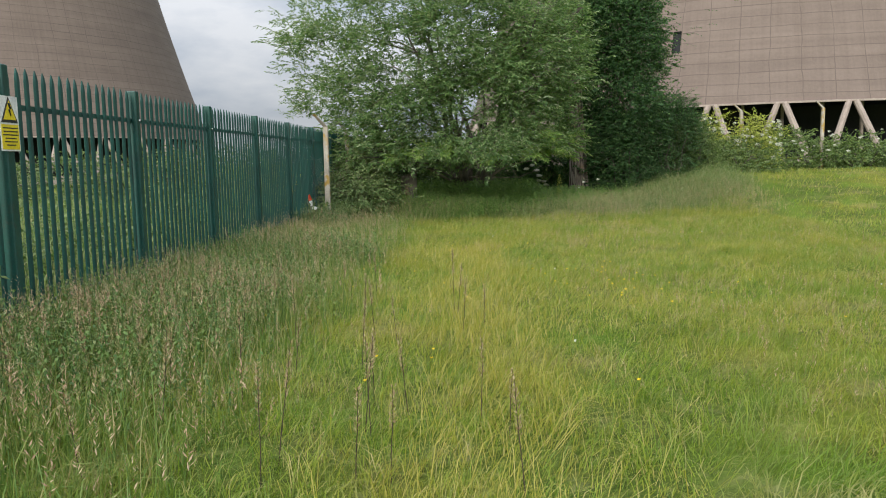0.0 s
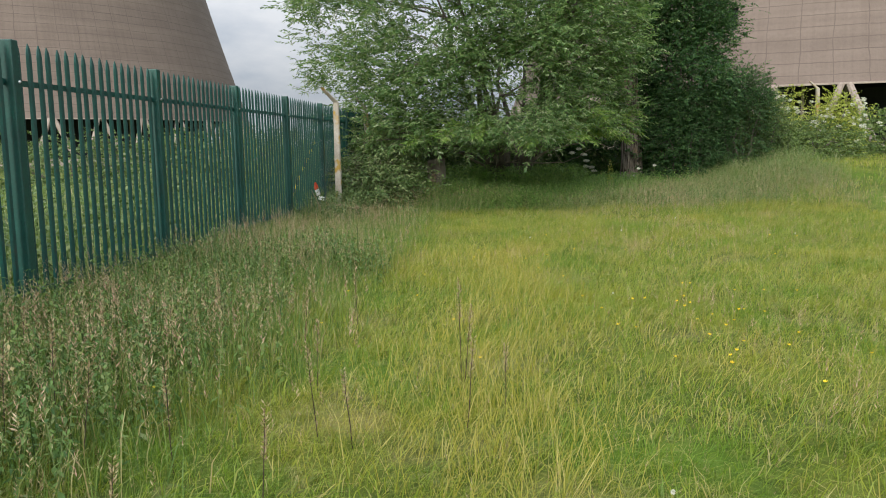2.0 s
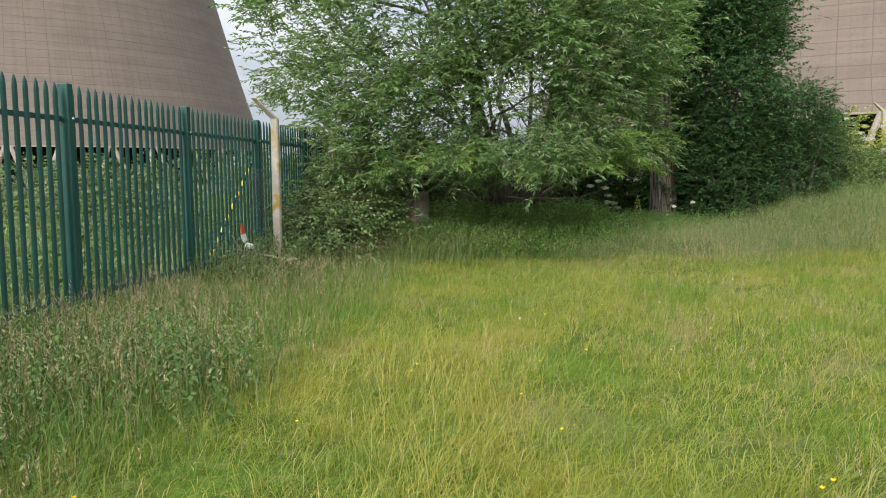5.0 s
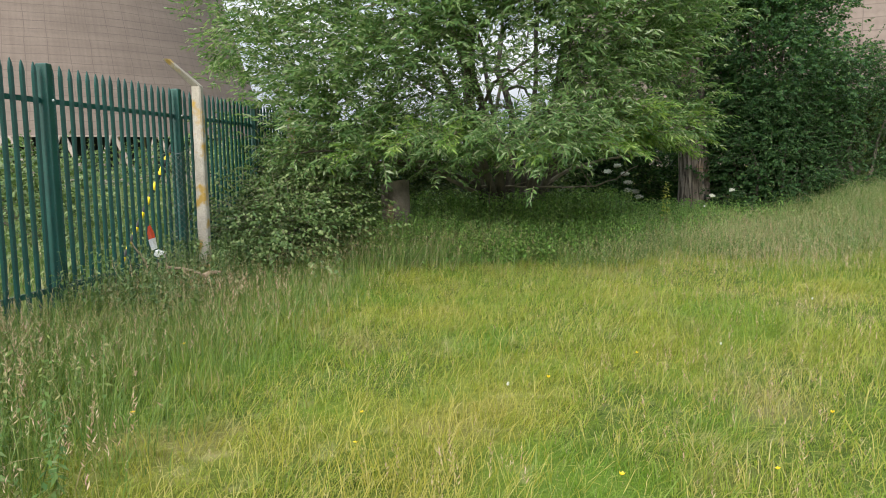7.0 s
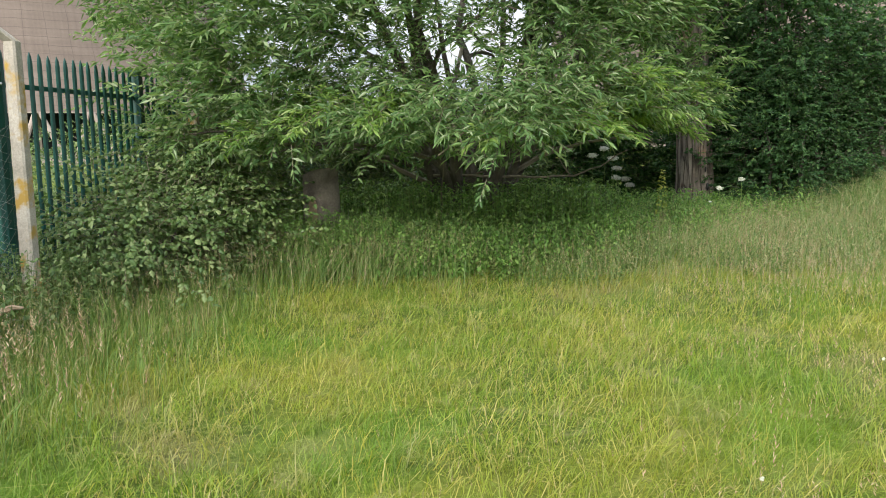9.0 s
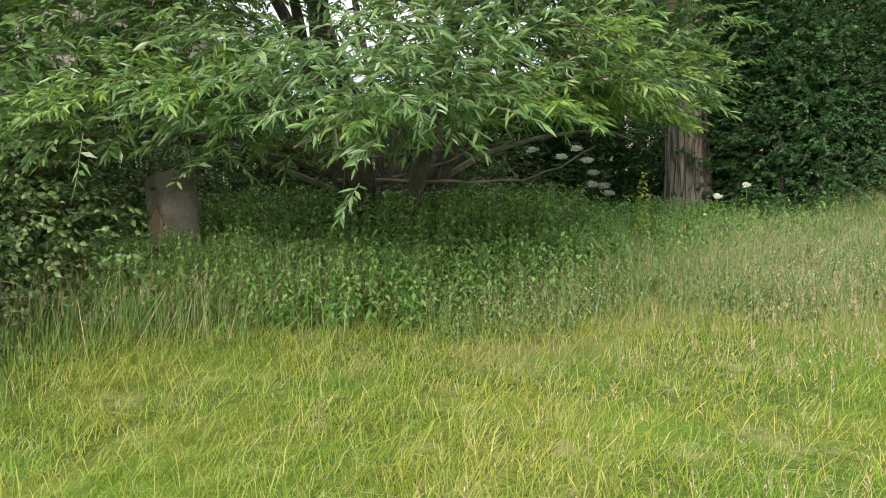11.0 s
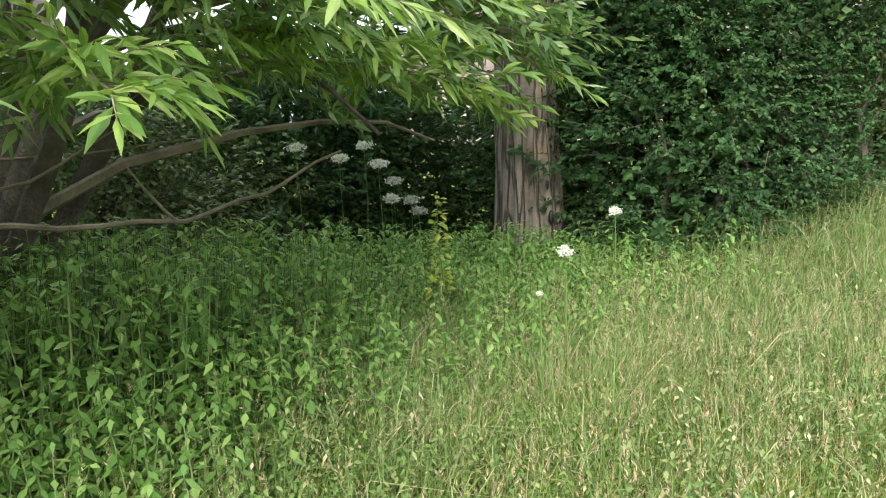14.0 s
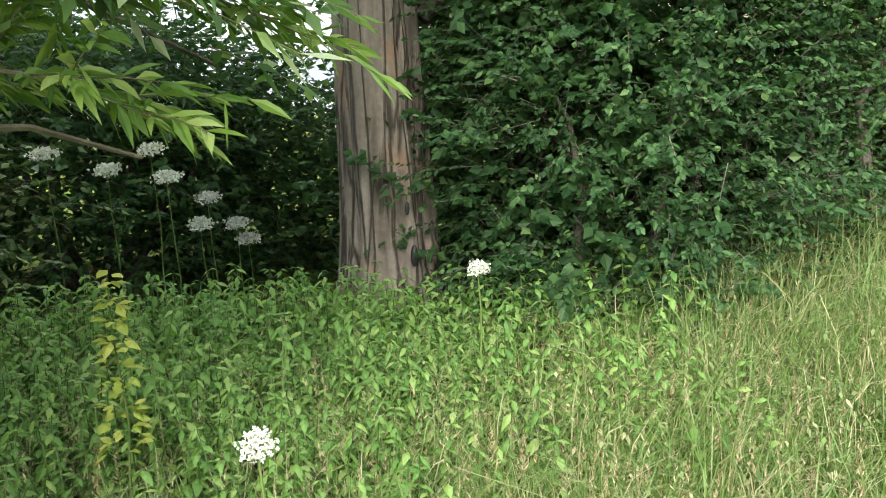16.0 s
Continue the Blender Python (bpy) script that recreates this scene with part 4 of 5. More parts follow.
def stump():
    x, y = -0.95, 23.55
    g = float(rise(x, y))
    t = thing("tree_stump", "sawn willow stump with split pale bark at the thicket edge", "stump", (x, y, g))
    bm = bmesh.new()
    S, rings = 22, []
    for i in range(11):
        z = -0.1 + i * (1.16 - g + 0.1) / 10
        ring = []
        for k in range(S):
            a = 2 * math.pi * k / S
            r = 0.215 + 0.08 * math.exp(-max(z, 0) / 0.2) + 0.018 * math.sin(4 * a + z) + 0.016 * noise.noise(Vector((math.cos(a) * 3, math.sin(a) * 3, z * 3)))
            ring.append(bm.verts.new((r * math.cos(a), r * math.sin(a), z + (0.05 * math.cos(a + 0.6) if i == 10 else 0))))
        rings.append(ring)
    for r0, r1 in zip(rings, rings[1:]):
        for k in range(S):
            bm.faces.new((r0[k], r0[(k + 1) % S], r1[(k + 1) % S], r1[k]))
    part("bole", bm, M_bole, t, smooth=True)
    bm = bmesh.new()
    vs = [bm.verts.new((v.x * 0.97, v.y * 0.97, v.z + 0.004)) for v in [Vector((0.215 * math.cos(2 * math.pi * k / S), 0.215 * math.sin(2 * math.pi * k / S), 1.16 - g + 0.05 * math.cos(2 * math.pi * k / S + 0.6))) for k in range(S)]]
    bm.faces.new(vs)
    part("sawn_top", bm, M_bark, t, "dark weathered sawn top")
    bm = bmesh.new()
    rows = []
    for j in range(7):
        z, w = 0.50 + 0.062 * j, (0.10, 0.2, 0.3, 0.26, 0.32, 0.2, 0.07)[j]
        rr = 0.236 + 0.08 * math.exp(-z / 0.2)
        rows.append([bm.verts.new((rr * math.cos(a), rr * math.sin(a), z)) for a in (-1.85 - w, -1.85 - w * 0.3, -1.85 + w * 0.4, -1.85 + w)])
    for r0, r1 in zip(rows, rows[1:]):
        for k in range(3):
            bm.faces.new((r0[k], r0[k + 1], r1[k + 1], r1[k]))
    bmesh.ops.solidify(bm, geom=bm.faces[:], thickness=0.02)
    part("bare_patch", bm, M_cut, t, "bare pale wood where bark has gone")


stump()


# ---------------------------------------------------------------- bushes
def bush(name, label, category, c, reach, zlo, zhi, n, mat, leaf, per=9, stems=10, lump=0.35, spray=(0.2, 0.4), gap=-0.35, deep=0.5, droop=0.15, twig=None, clump=5):
    """A leafy shrub: stems from the root and sprays of leaves through an uneven shell."""
    g = float(rise(c[0], c[1]))
    t = thing(name, label, category, (c[0], c[1], g))
    for k in range(stems):
        a = 2 * math.pi * k / stems + random.uniform(-0.3, 0.3)
        e = Vector((reach[0] * 0.75 * math.cos(a), reach[1] * 0.75 * math.sin(a), (zhi - g) * random.uniform(0.45, 0.9)))
        bm = bmesh.new()
        tube(bm, bent((0.15 * math.cos(a), 0.15 * math.sin(a), -0.1), e, 0.15, 6, 0.25, k + c[0]), [0.045 * (1 - 0.13 * i) for i in range(7)], 6, 0.1)
        part("stem", bm, M_bark, t)
    n = n // clump
    a = rng.uniform(-np.pi, np.pi, n)
    z = rng.uniform(zlo, zhi, n)
    h = (z - zlo) / (zhi - zlo)
    prof = np.sqrt(np.clip(1 - np.clip((h - 0.35) / 0.66, 0, 1) ** 2.2, 0.02, 1)) * (0.85 + 0.15 * np.clip(h / 0.35, 0, 1))
    dep = 1 - deep * rng.uniform(0, 1, n) ** 1.6
    p = np.stack([reach[0] * np.cos(a) * prof * dep, reach[1] * np.sin(a) * prof * dep, z - g], 1)
    p[:, :2] *= (1 + lump * field_noise(p + np.array([c[0], c[1], 0]), 1.6, 5.0))[:, None]
    keep = field_noise(p, 2.6, c[0]) > gap - 0.2
    p, a = np.repeat(p[keep], clump, 0), np.repeat(a[keep], clump)
    spread = rng.normal(0, 1, p.shape) * np.array([0.5, 0.5, 0.32]) * spray[1]
    p = p + spread
    p[:, 2] = np.maximum(p[:, 2], 0.03)
    out = np.stack([np.cos(a), np.sin(a), np.full(len(a), 0.35)], 1)
    way = out + spread * 2.0 + rng.normal(0, 0.5, p.shape)
    lv, t1, t2 = sprays(p, way, rng.uniform(*spray, len(a)), per, leaf[0], leaf[1], droop, leaf[2], 1.2, 0.12, unit(out))
    joined("foliage", [lv, t1], [mat, twig or M_bark], t, index=[0, 1])
    return t


bush("hawthorn_tree", "dense dark green bushy tree beside the furrowed trunk", "tree", (6.35, 29.7), (1.68, 2.8), 0.35, 8.8, 14500, M_maple, (0.088, 0.064, False), 10, 12, 0.30, (0.25, 0.45), -0.15, 0.45)
bush("hawthorn_tree", "dark green leafy shrub at the foot of the trunk", "tree", (6.3, 27.9), (1.15, 1.2), 0.35, 2.9, 3300, M_maple, (0.050, 0.032, True), 11, 8, 0.3, (0.2, 0.4), -0.4, 0.5)
bush("hawthorn_tree", "tall dark tree standing behind the bushy one", "tree", (6.0, 31.6), (1.7, 1.4), 2.4, 9.4, 2400, M_maple, (0.09, 0.065, False), 9, 7, 0.25, (0.3, 0.5), -0.4, 0.6)
for x, y, rx, ry, zt in ((-2.5, 21.6, 0.5, 0.7, 0.85), (-2.1, 22.7, 0.65, 0.75, 1.05), (-2.6, 23.3, 0.6, 0.9, 1.6)):
    bush("bramble_thicket", "tangled bramble thicket with dull green leaves by the post", "shrub", (x, y), (rx, ry), 0.05, zt, 900, M_bramble, (0.075, 0.048, True), 8, 9, 0.5, (0.3, 0.6), -0.4, 0.7, 0.3, M_twig)
bush("hawthorn_tree", "dark green leafy shrub at the corner of the thicket", "tree", (7.95, 27.7), (0.80, 0.85), 0.35, 3.5, 2500, M_maple, (0.050, 0.032, True), 11, 6, 0.3, (0.2, 0.4), -0.9, 0.6)
bush("hedge_bush", "light green leafy shrub beside the dark thicket", "hedge", (8.75, 28.3), (0.75, 0.8), 0.35, 2.7, 1700, M_hedge, (0.055, 0.036, False), 10, 6, 0.3, (0.2, 0.4), -0.9, 0.6)
bush("bramble_thicket", "low bramble growth under the willow edge", "shrub", (-2.5, 24.8), (0.95, 1.4), 0.1, 1.5, 1500, M_bramble, (0.065, 0.04, False), 8, 9, 0.3, (0.25, 0.5), -0.5, 0.6, 0.3, M_twig)
bush("elder_bush", "dark elder bush under the willow with white flower heads", "shrub", (2.2, 30.3), (1.9, 1.1), 0.2, 2.3, 4200, M_maple, (0.10, 0.05, False), 8, 8, 0.3, (0.3, 0.5), -0.5, 0.6)
bush("understorey_shrub", "shaded shrub in the dark under the willow", "shrub", (0.2, 28.2), (2.1, 1.0), 0.2, 1.75, 3000, M_bramble, (0.075, 0.045, False), 8, 9, 0.3, (0.3, 0.5), -0.5, 0.7)
bush("understorey_shrub", "shaded shrub in the dark under the willow", "shrub", (-2.0, 28.2), (1.6, 1.2), 0.2, 2.0, 2200, M_bramble, (0.075, 0.045, False), 8, 9, 0.3, (0.3, 0.5), -0.5, 0.7)
bush("understorey_shrub", "shaded shrub behind the old trunk", "shrub", (4.0, 31.6), (1.6, 0.9), 0.2, 1.7, 2000, M_maple, (0.075, 0.045, False), 8, 7, 0.3, (0.3, 0.5), -0.6, 0.7)
bush("hedge_bush", "light green hedge bush at the edge of the dark tree", "hedge", (9.6, 31.2), (1.4, 1.5), 0.4, 2.2, 1500, M_hedge, (0.09, 0.06, False), 8, 8, 0.3, (0.25, 0.45), -0.8, 0.6)
for k in range(9):
    x = 11.5 + 2.6 * k
    bush("hedge_bush", "light green overgrown hedge bush with white umbels", "hedge", (x, 32.0 + 0.28 * k + 0.5 * math.sin(k * 2.1)), (1.9, 1.3), 0.45, 2.0 + 0.2 * math.sin(k * 1.7), 1400 if k < 4 else 600, M_hedge, (0.10, 0.065, False), 8, 6, 0.25, (0.25, 0.45), -0.9, 0.7)
bush("hedge_bush", "low light green hedge bush beside the dark tree", "hedge", (8.7, 28.9), (1.15, 1.1), 0.3, 1.75, 1200, M_hedge, (0.075, 0.045, False), 8, 7, 0.3, (0.25, 0.45), -0.7, 0.6)
bush("hedge_bush", "low light green hedge bush on the bank", "hedge", (10.7, 29.6), (1.3, 1.1), 0.4, 1.7, 1200, M_hedge, (0.085, 0.05, False), 8, 7, 0.3, (0.25, 0.45), -0.7, 0.6)
bush("elder_bush", "flowering elder bush rising above the hedge", "shrub", (10.35, 31.0), (0.55, 0.5), 0.9, 2.95, 420, M_lime, (0.09, 0.045, False), 8, 5, 0.3, (0.25, 0.4), -0.6, 0.8)
bush("elder_bush", "flowering elder bush rising above the hedge", "shrub", (11.9, 30.6), (0.85, 0.6), 0.9, 2.75, 620, M_lime, (0.09, 0.045, False), 8, 5, 0.3, (0.25, 0.4), -0.6, 0.8)
for x, y, r, zt in ((-10.5, 29.0, 2.4, 1.7), (-14.5, 31.0, 3.0, 1.9), (-7.6, 24.5, 1.3, 1.6), (-20.0, 34.0, 3.4, 2.0), (-7.0, 34.0, 2.4, 2.0), (-26.0, 38.0, 4.0, 2.2), (-12.0, 42.0, 4.0, 2.3), (-3.0, 45.0, 5.0, 2.4)):
    bush("scrub_bush", "weedy green scrub bush in the rough ground behind the fence", "shrub", (x, y), (r, r * 0.8), 0.0, zt, int(300 * r), M_bramble, (0.12, 0.075, False), 8, 6, 0.3, (0.3, 0.6), -0.6, 0.7)


# ---------------------------------------------------------------- grass and flowers
def blades(x, y, h, w, lean, wind=(0.35, 0.1), g=None):
    """Bent tapering blades: three levels, five corners each."""
    n = len(x)
    z = rise(x, y)
    b = np.stack([x, y, z - 0.01], 1)
    a = rng.uniform(0, 2 * np.pi, n)
    side = np.stack([np.cos(a), np.sin(a), np.zeros(n)], 1) * (w / 2)[:, None]
    g = rng.uniform(0, 2 * np.pi, n) if g is None else g
    ln = np.stack([np.cos(g) + wind[0], np.sin(g) + wind[1], np.zeros(n)], 1) * (lean * h)[:, None]
    mid = b + ln * 0.28 + UP * (h * 0.58)[:, None]
    tip = b + ln + UP * (h * (1 - 0.25 * lean))[:, None]
    v = np.stack([b - side, b + side, mid + side * 0.75, mid - side * 0.75, tip], 1).reshape(-1, 3)
    i = np.arange(n)[:, None] * 5
    return v, np.concatenate([i + np.array([0, 1, 2]), i + np.array([0, 2, 3]), i + np.array([3, 2, 4])]), tip


def arching(name, label, mat, x, y, h, w, heading):
    """Long blades that rise, bend over and hang their tips: five levels each."""
    n = len(x)
    b = np.stack([x, y, rise(x, y) - 0.01], 1)
    d = np.stack([np.cos(heading), np.sin(heading), np.zeros(n)], 1)
    side = np.stack([-np.sin(heading), np.cos(heading), rng.normal(0, 0.35, n)], 1)
    reach, fall = h * rng.uniform(0.3, 1.1, n), rng.uniform(1.2, 2.0, n)
    rows = []
    for u, k in ((0.0, 1.0), (0.33, 0.95), (0.6, 0.8), (0.82, 0.55), (1.0, 0.12)):
        p = b + d * (reach * u ** 1.5)[:, None] + UP * (h * ((0.72 + fall) * u - fall * u * u))[:, None]
        rows += [p - side * (w * k / 2)[:, None], p + side * (w * k / 2)[:, None]]
    v = np.stack(rows, 1).reshape(-1, 3)
    i = np.arange(n)[:, None] * 10
    q = np.concatenate([i + np.array([2 * j, 2 * j + 1, 2 * j + 3, 2 * j + 2]) for j in range(4)])
    tagged(mesh_part(name, raw_mesh(name, v, [q], [mat])), label, "grass", kind="stuff")


def scatter(n, x0, x1, y0, y1, keep=None):
    x, y = rng.uniform(x0, x1, n), rng.uniform(y0, y1, n)
    if keep is not None:
        m = keep(x, y)
        x, y = x[m], y[m]
    return x, y


def patchy(x, y, s, seed):
    p = np.stack([x, y, np.zeros_like(x)], 1)
    return field_noise(p, s, seed)


def grass(name, label, mat, x, y, h, w, lean, wind=(0.35, 0.1), g=None):
    v, f, tip = blades(x, y, h, w, lean, wind, g)
    ob = mesh_part(name, raw_mesh(name, v, [f], [mat]))
    tagged(ob, label, "grass", kind="stuff")
    return tip


def seed_heads(name, label, x, y, h, size, mat_stem, mat_head=None):
    """Thin stalks that carry loose feathery heads."""
    n = len(x)
    v, f, tip = blades(x, y, h, np.full(n, 0.0022), rng.uniform(0.1, 0.75, n))
    per = 11
    u = np.arange(per) / per
    base = tip[:, None] - UP * (u[None] * (size * 1.1)[:, None])[..., None]
    a = rng.uniform(0, 2 * np.pi, (n, per))
    d = unit(np.stack([np.cos(a), np.sin(a), rng.uniform(0.5, 1.6, (n, per))], -1))
    s = unit(np.cross(d, UP + rng.normal(0, 0.3, (n, per, 3))))
    L = (size[:, None] * (0.10 + 0.17 * u[None])).ravel()
    hv = leaves_mesh("", base.reshape(-1, 3), d.reshape(-1, 3), s.reshape(-1, 3), L, L * 0.2, None, False, 0.0)
    ob = joined(name, [(v, f), hv], [mat_stem, mat_head or M_seed], index=[0, 1])
    tagged(ob, label, "grass", kind="stuff")


def in_fence(x, y):
    return x > fence_x(y) + 0.06


VERGE = lambda x, y: in_fence(x, y) & (rng.uniform(size=len(x)) < 1.0 - smooth(x + 0.45 * patchy(x, y, 1.4, 4.0), -3.0, -0.6))


# the meadow
def tussocks(n, per, x0, x1, y0, y1, spread):
    """Blades gathered in tufts: places, the height of each one's tuft and the way it leans."""
    cx, cy = scatter(n, x0, x1, y0, y1)
    hh = rng.uniform(0.6, 1.5, n)
    x = np.repeat(cx, per) + rng.normal(0, spread, n * per)
    y = np.repeat(cy, per) + rng.normal(0, spread, n * per)
    way = np.repeat(rng.uniform(0, 2 * np.pi, n), per) + rng.normal(0, 0.7, n * per)
    return x, y, np.repeat(hh, per), way


x1, y1 = scatter(130000, -3.6, 8.6, 2.6, 25.2)
x2, y2, h2, g2 = tussocks(13000, 13, -3.6, 8.6, 2.6, 25.2, 0.05)
x, y, tuft = np.concatenate([x1, x2]), np.concatenate([y1, y2]), np.concatenate([np.full(len(x1), 0.8), h2])
way = np.concatenate([rng.uniform(0, 2 * np.pi, len(x1)), g2])
inside = in_fence(x, y)
x, y, tuft, way = x[inside], y[inside], tuft[inside], way[inside]
nz = patchy(x, y, 0.9, 4.0)
grass("meadow_grass", "uneven yellow-green meadow grass", M_meadow, x, y, (0.14 + 0.055 * nz) * tuft * rng.uniform(0.4, 1.35, len(x)), rng.uniform(0.0035, 0.0075, len(x)), rng.uniform(0.4, 2.0, len(x)), g=way)
x, y = scatter(22000, -1.0, 8.6, 7.0, 23.0)
x, y = x[patchy(x, y, 0.8, 6.0) > -0.2], y[patchy(x, y, 0.8, 6.0) > -0.2]
grass("straw_grass", "scattered dry straw-coloured blades in the meadow", M_hay, x, y, rng.uniform(0.08, 0.22, len(x)), rng.uniform(0.003, 0.006, len(x)), rng.uniform(0.5, 1.9, len(x)))
# a strip of straw-coloured grass beside the walk
x, y, tuft, way = tussocks(1700, 11, -1.2, 1.3, 3.0, 15.5, 0.07)
lane = (rng.uniform(size=len(x)) < np.exp(-((x - 0.1 - 0.02 * y + 0.25 * patchy(x, y, 1.1, 3.0)) / 0.55) ** 2)) & (patchy(x, y, 0.9, 1.0) > -0.5)
grass("straw_grass", "dry straw-coloured grass in a strip through the meadow", M_hay, x[lane], y[lane], 0.26 * tuft[lane] * rng.uniform(0.5, 1.2, lane.sum()), rng.uniform(0.0028, 0.0048, lane.sum()), rng.uniform(0.3, 1.4, lane.sum()), g=way[lane])
x, y = scatter(50000, 8.6, 34, 4, 32)
grass("meadow_grass", "yellow-green meadow grass running up to the hedge", M_meadow, x, y, rng.uniform(0.10, 0.24, len(x)), rng.uniform(0.008, 0.016, len(x)), rng.uniform(0.4, 1.8, len(x)))
# rank grass along the fence
x, y = scatter(84000, -3.6, -0.4, 1.0, 24.0, lambda x, y: in_fence(x, y) & (rng.uniform(size=len(x)) < 1.15 - 0.42 * (x - fence_x(y))))
grass("rank_grass", "tall rank grass growing along the fence foot", M_rank, x, y, (0.42 - 0.07 * (x - fence_x(y))) * rng.uniform(0.5, 1.35, len(x)), rng.uniform(0.005, 0.010, len(x)), rng.uniform(0.1, 0.7, len(x)))
# tall grass on the bank before the trees
x1, y1 = scatter(36000, -2.6, 10.5, 21.5, 28.4)
x2, y2, h2, g2 = tussocks(2800, 15, -2.6, 10.5, 21.5, 28.4, 0.06)
x, y, tuft = np.concatenate([x1, x2]), np.concatenate([y1, y2]), np.concatenate([np.full(len(x1), 0.9), h2])
way = np.concatenate([rng.uniform(0, 2 * np.pi, len(x1)), g2])
on = rng.uniform(size=len(x)) < smooth(y - 0.14 * np.maximum(0, x - 4), 21.6, 24.2) * (1 - 0.45 * smooth(y - 0.65 * np.maximum(0, x - 1.5), 22.6, 24.2)) * (1 - smooth(x, 7.8, 10.0)) * (1 - smooth(y, 24.8, 25.6) * (1 - smooth(x, 2.6, 3.6)))
x, y, tuft, way = x[on], y[on], tuft[on], way[on]
tall = (0.25 + 0.14 * smooth(y, 22.5, 24.5) + 0.22 * smooth(x, 5.0, 7.5) * smooth(y, 23.5, 26.5)) * tuft * rng.uniform(0.4, 1.25, len(x))
grass("bank_grass", "long arching fresh green grass on the bank under the trees", M_bank, x, y, tall, rng.uniform(0.003, 0.0075, len(x)), rng.uniform(0.2, 1.7, len(x)), (0.6, -0.1), way)
x, y, tuft, way = tussocks(2900, 10, 1.6, 9.6, 22.2, 28.2, 0.09)
on = rng.uniform(size=len(x)) < smooth(y - 0.14 * np.maximum(0, x - 4), 22.2, 24.4)
x, y, tuft, way = x[on], y[on], tuft[on], way[on]
arching("arching_grass", "long arching grass with hanging tips on the bank", M_bank, x, y, (0.25 + 0.2 * smooth(x, 4.5, 7.5)) * tuft * rng.uniform(0.6, 1.15, len(x)), rng.uniform(0.0022, 0.0045, len(x)), way)
x, y, tuft, way = tussocks(2600, 8, -3.6, 0.4, 2.8, 22.0, 0.08)
on = VERGE(x, y)
x, y, tuft, way = x[on], y[on], tuft[on], way[on]
arching("arching_grass", "long arching grass along the fence verge", M_rank, x, y, 0.38 * tuft * rng.uniform(0.6, 1.15, len(x)), rng.uniform(0.003, 0.006, len(x)), way)
# behind the fence
x, y = scatter(26000, -14, -3.3, 6, 36, lambda x, y: (x < fence_x(y) - 0.15) & ((np.abs(y - 20.3) > 0.8) | (x < -4.6)))
grass("rough_grass", "bright rough grass and weeds behind the fence", M_bank, x, y, rng.uniform(0.25, 0.7, len(x)), rng.uniform(0.014, 0.03, len(x)), rng.uniform(0.1, 0.7, len(x)))
# flowering stalks
x, y = scatter(12000, -3.5, 8, 3, 25.5, lambda x, y: in_fence(x, y) & (patchy(x, y, 0.8, 9.0) + 0.5 * patchy(x, y, 2.1, 3.0) > 0.0))
seed_heads("meadow_seed_heads", "pinkish-buff meadow grass seed heads", x, y, rng.uniform(0.20, 0.38, len(x)), rng.uniform(0.04, 0.08, len(x)), M_meadow)
x, y = scatter(9000, -3.5, 9.5, 3, 27, lambda x, y: in_fence(x, y) & (patchy(x, y, 0.7, 14.0) + 0.6 * patchy(x, y, 2.4, 6.0) > 0.35))
seed_heads("rosy_seed_heads", "rosy meadow grass seed heads in drifts", x, y, rng.uniform(0.22, 0.38, len(x)), rng.uniform(0.09, 0.15, len(x)), M_hay, M_rose)
x, y = scatter(5200, -3.6, -0.6, 3, 19.0, lambda x, y: VERGE(x, y) & (patchy(x, y, 1.0, 5.0) > -0.1))
seed_heads("rosy_seed_heads", "rosy brown seed heads above the weeds by the fence", x, y, rng.uniform(0.42, 0.74, len(x)), rng.uniform(0.12, 0.20, len(x)), M_rank, M_rose)
x, y = scatter(12000, -3.6, 0.3, 3, 24.0, lambda x, y: in_fence(x, y) & (rng.uniform(size=len(x)) < 1.0 - smooth(x + 0.5 * patchy(x, y, 1.5, 7.0), -2.4, -0.2)))
seed_heads("rank_seed_heads", "buff seed heads of the tall grass by the fence", x, y, rng.uniform(0.34, 0.70, len(x)), rng.uniform(0.06, 0.11, len(x)), M_rank)
x, y = scatter(7500, 1.6, 9.0, 21.2, 26.8, lambda x, y: rng.uniform(size=len(x)) < 0.45 + 0.55 * smooth(x + 0.8 * patchy(x, y, 1.3, 5.0), 3.2, 5.5))
seed_heads("bank_seed_heads", "pale seed heads nodding over the bank", x, y, rng.uniform(0.30, 0.60, len(x)), rng.uniform(0.06, 0.12, len(x)), M_bank)

x, y = scatter(3600, 2.2, 9.0, 20.5, 26.0, lambda x, y: (patchy(x, y, 1.1, 2.0) > 0.0) & (rng.uniform(size=len(x)) < smooth(x - 0.3 * (y - 22), 2.0, 5.0)))
seed_heads("rosy_seed_heads", "rosy seed heads in drifts on the bank", x, y, rng.uniform(0.26, 0.46, len(x)), rng.uniform(0.09, 0.15, len(x)), M_bank, M_rose)
# tall seedy grass before the stump
x, y = scatter(12000, -2.8, 1.0, 21.4, 24.2, lambda x, y: in_fence(x, y) & (rng.uniform(size=len(x)) < smooth(y, 21.4, 23.0) * (1 - 0.95 * smooth(x + 0.4 * np.sin(3 * y), -1.2, 0.6))))
grass("rank_grass", "tall seedy grass before the stump and brambles", M_bank, x, y, rng.uniform(0.3, 0.8, len(x)), rng.uniform(0.004, 0.008, len(x)), rng.uniform(0.1, 1.2, len(x)), (0.8, 0.0))
x, y = scatter(1500, -2.8, 2.0, 21.2, 23.6, lambda x, y: rng.uniform(size=len(x)) < 1 - smooth(x, -0.5, 2.0))
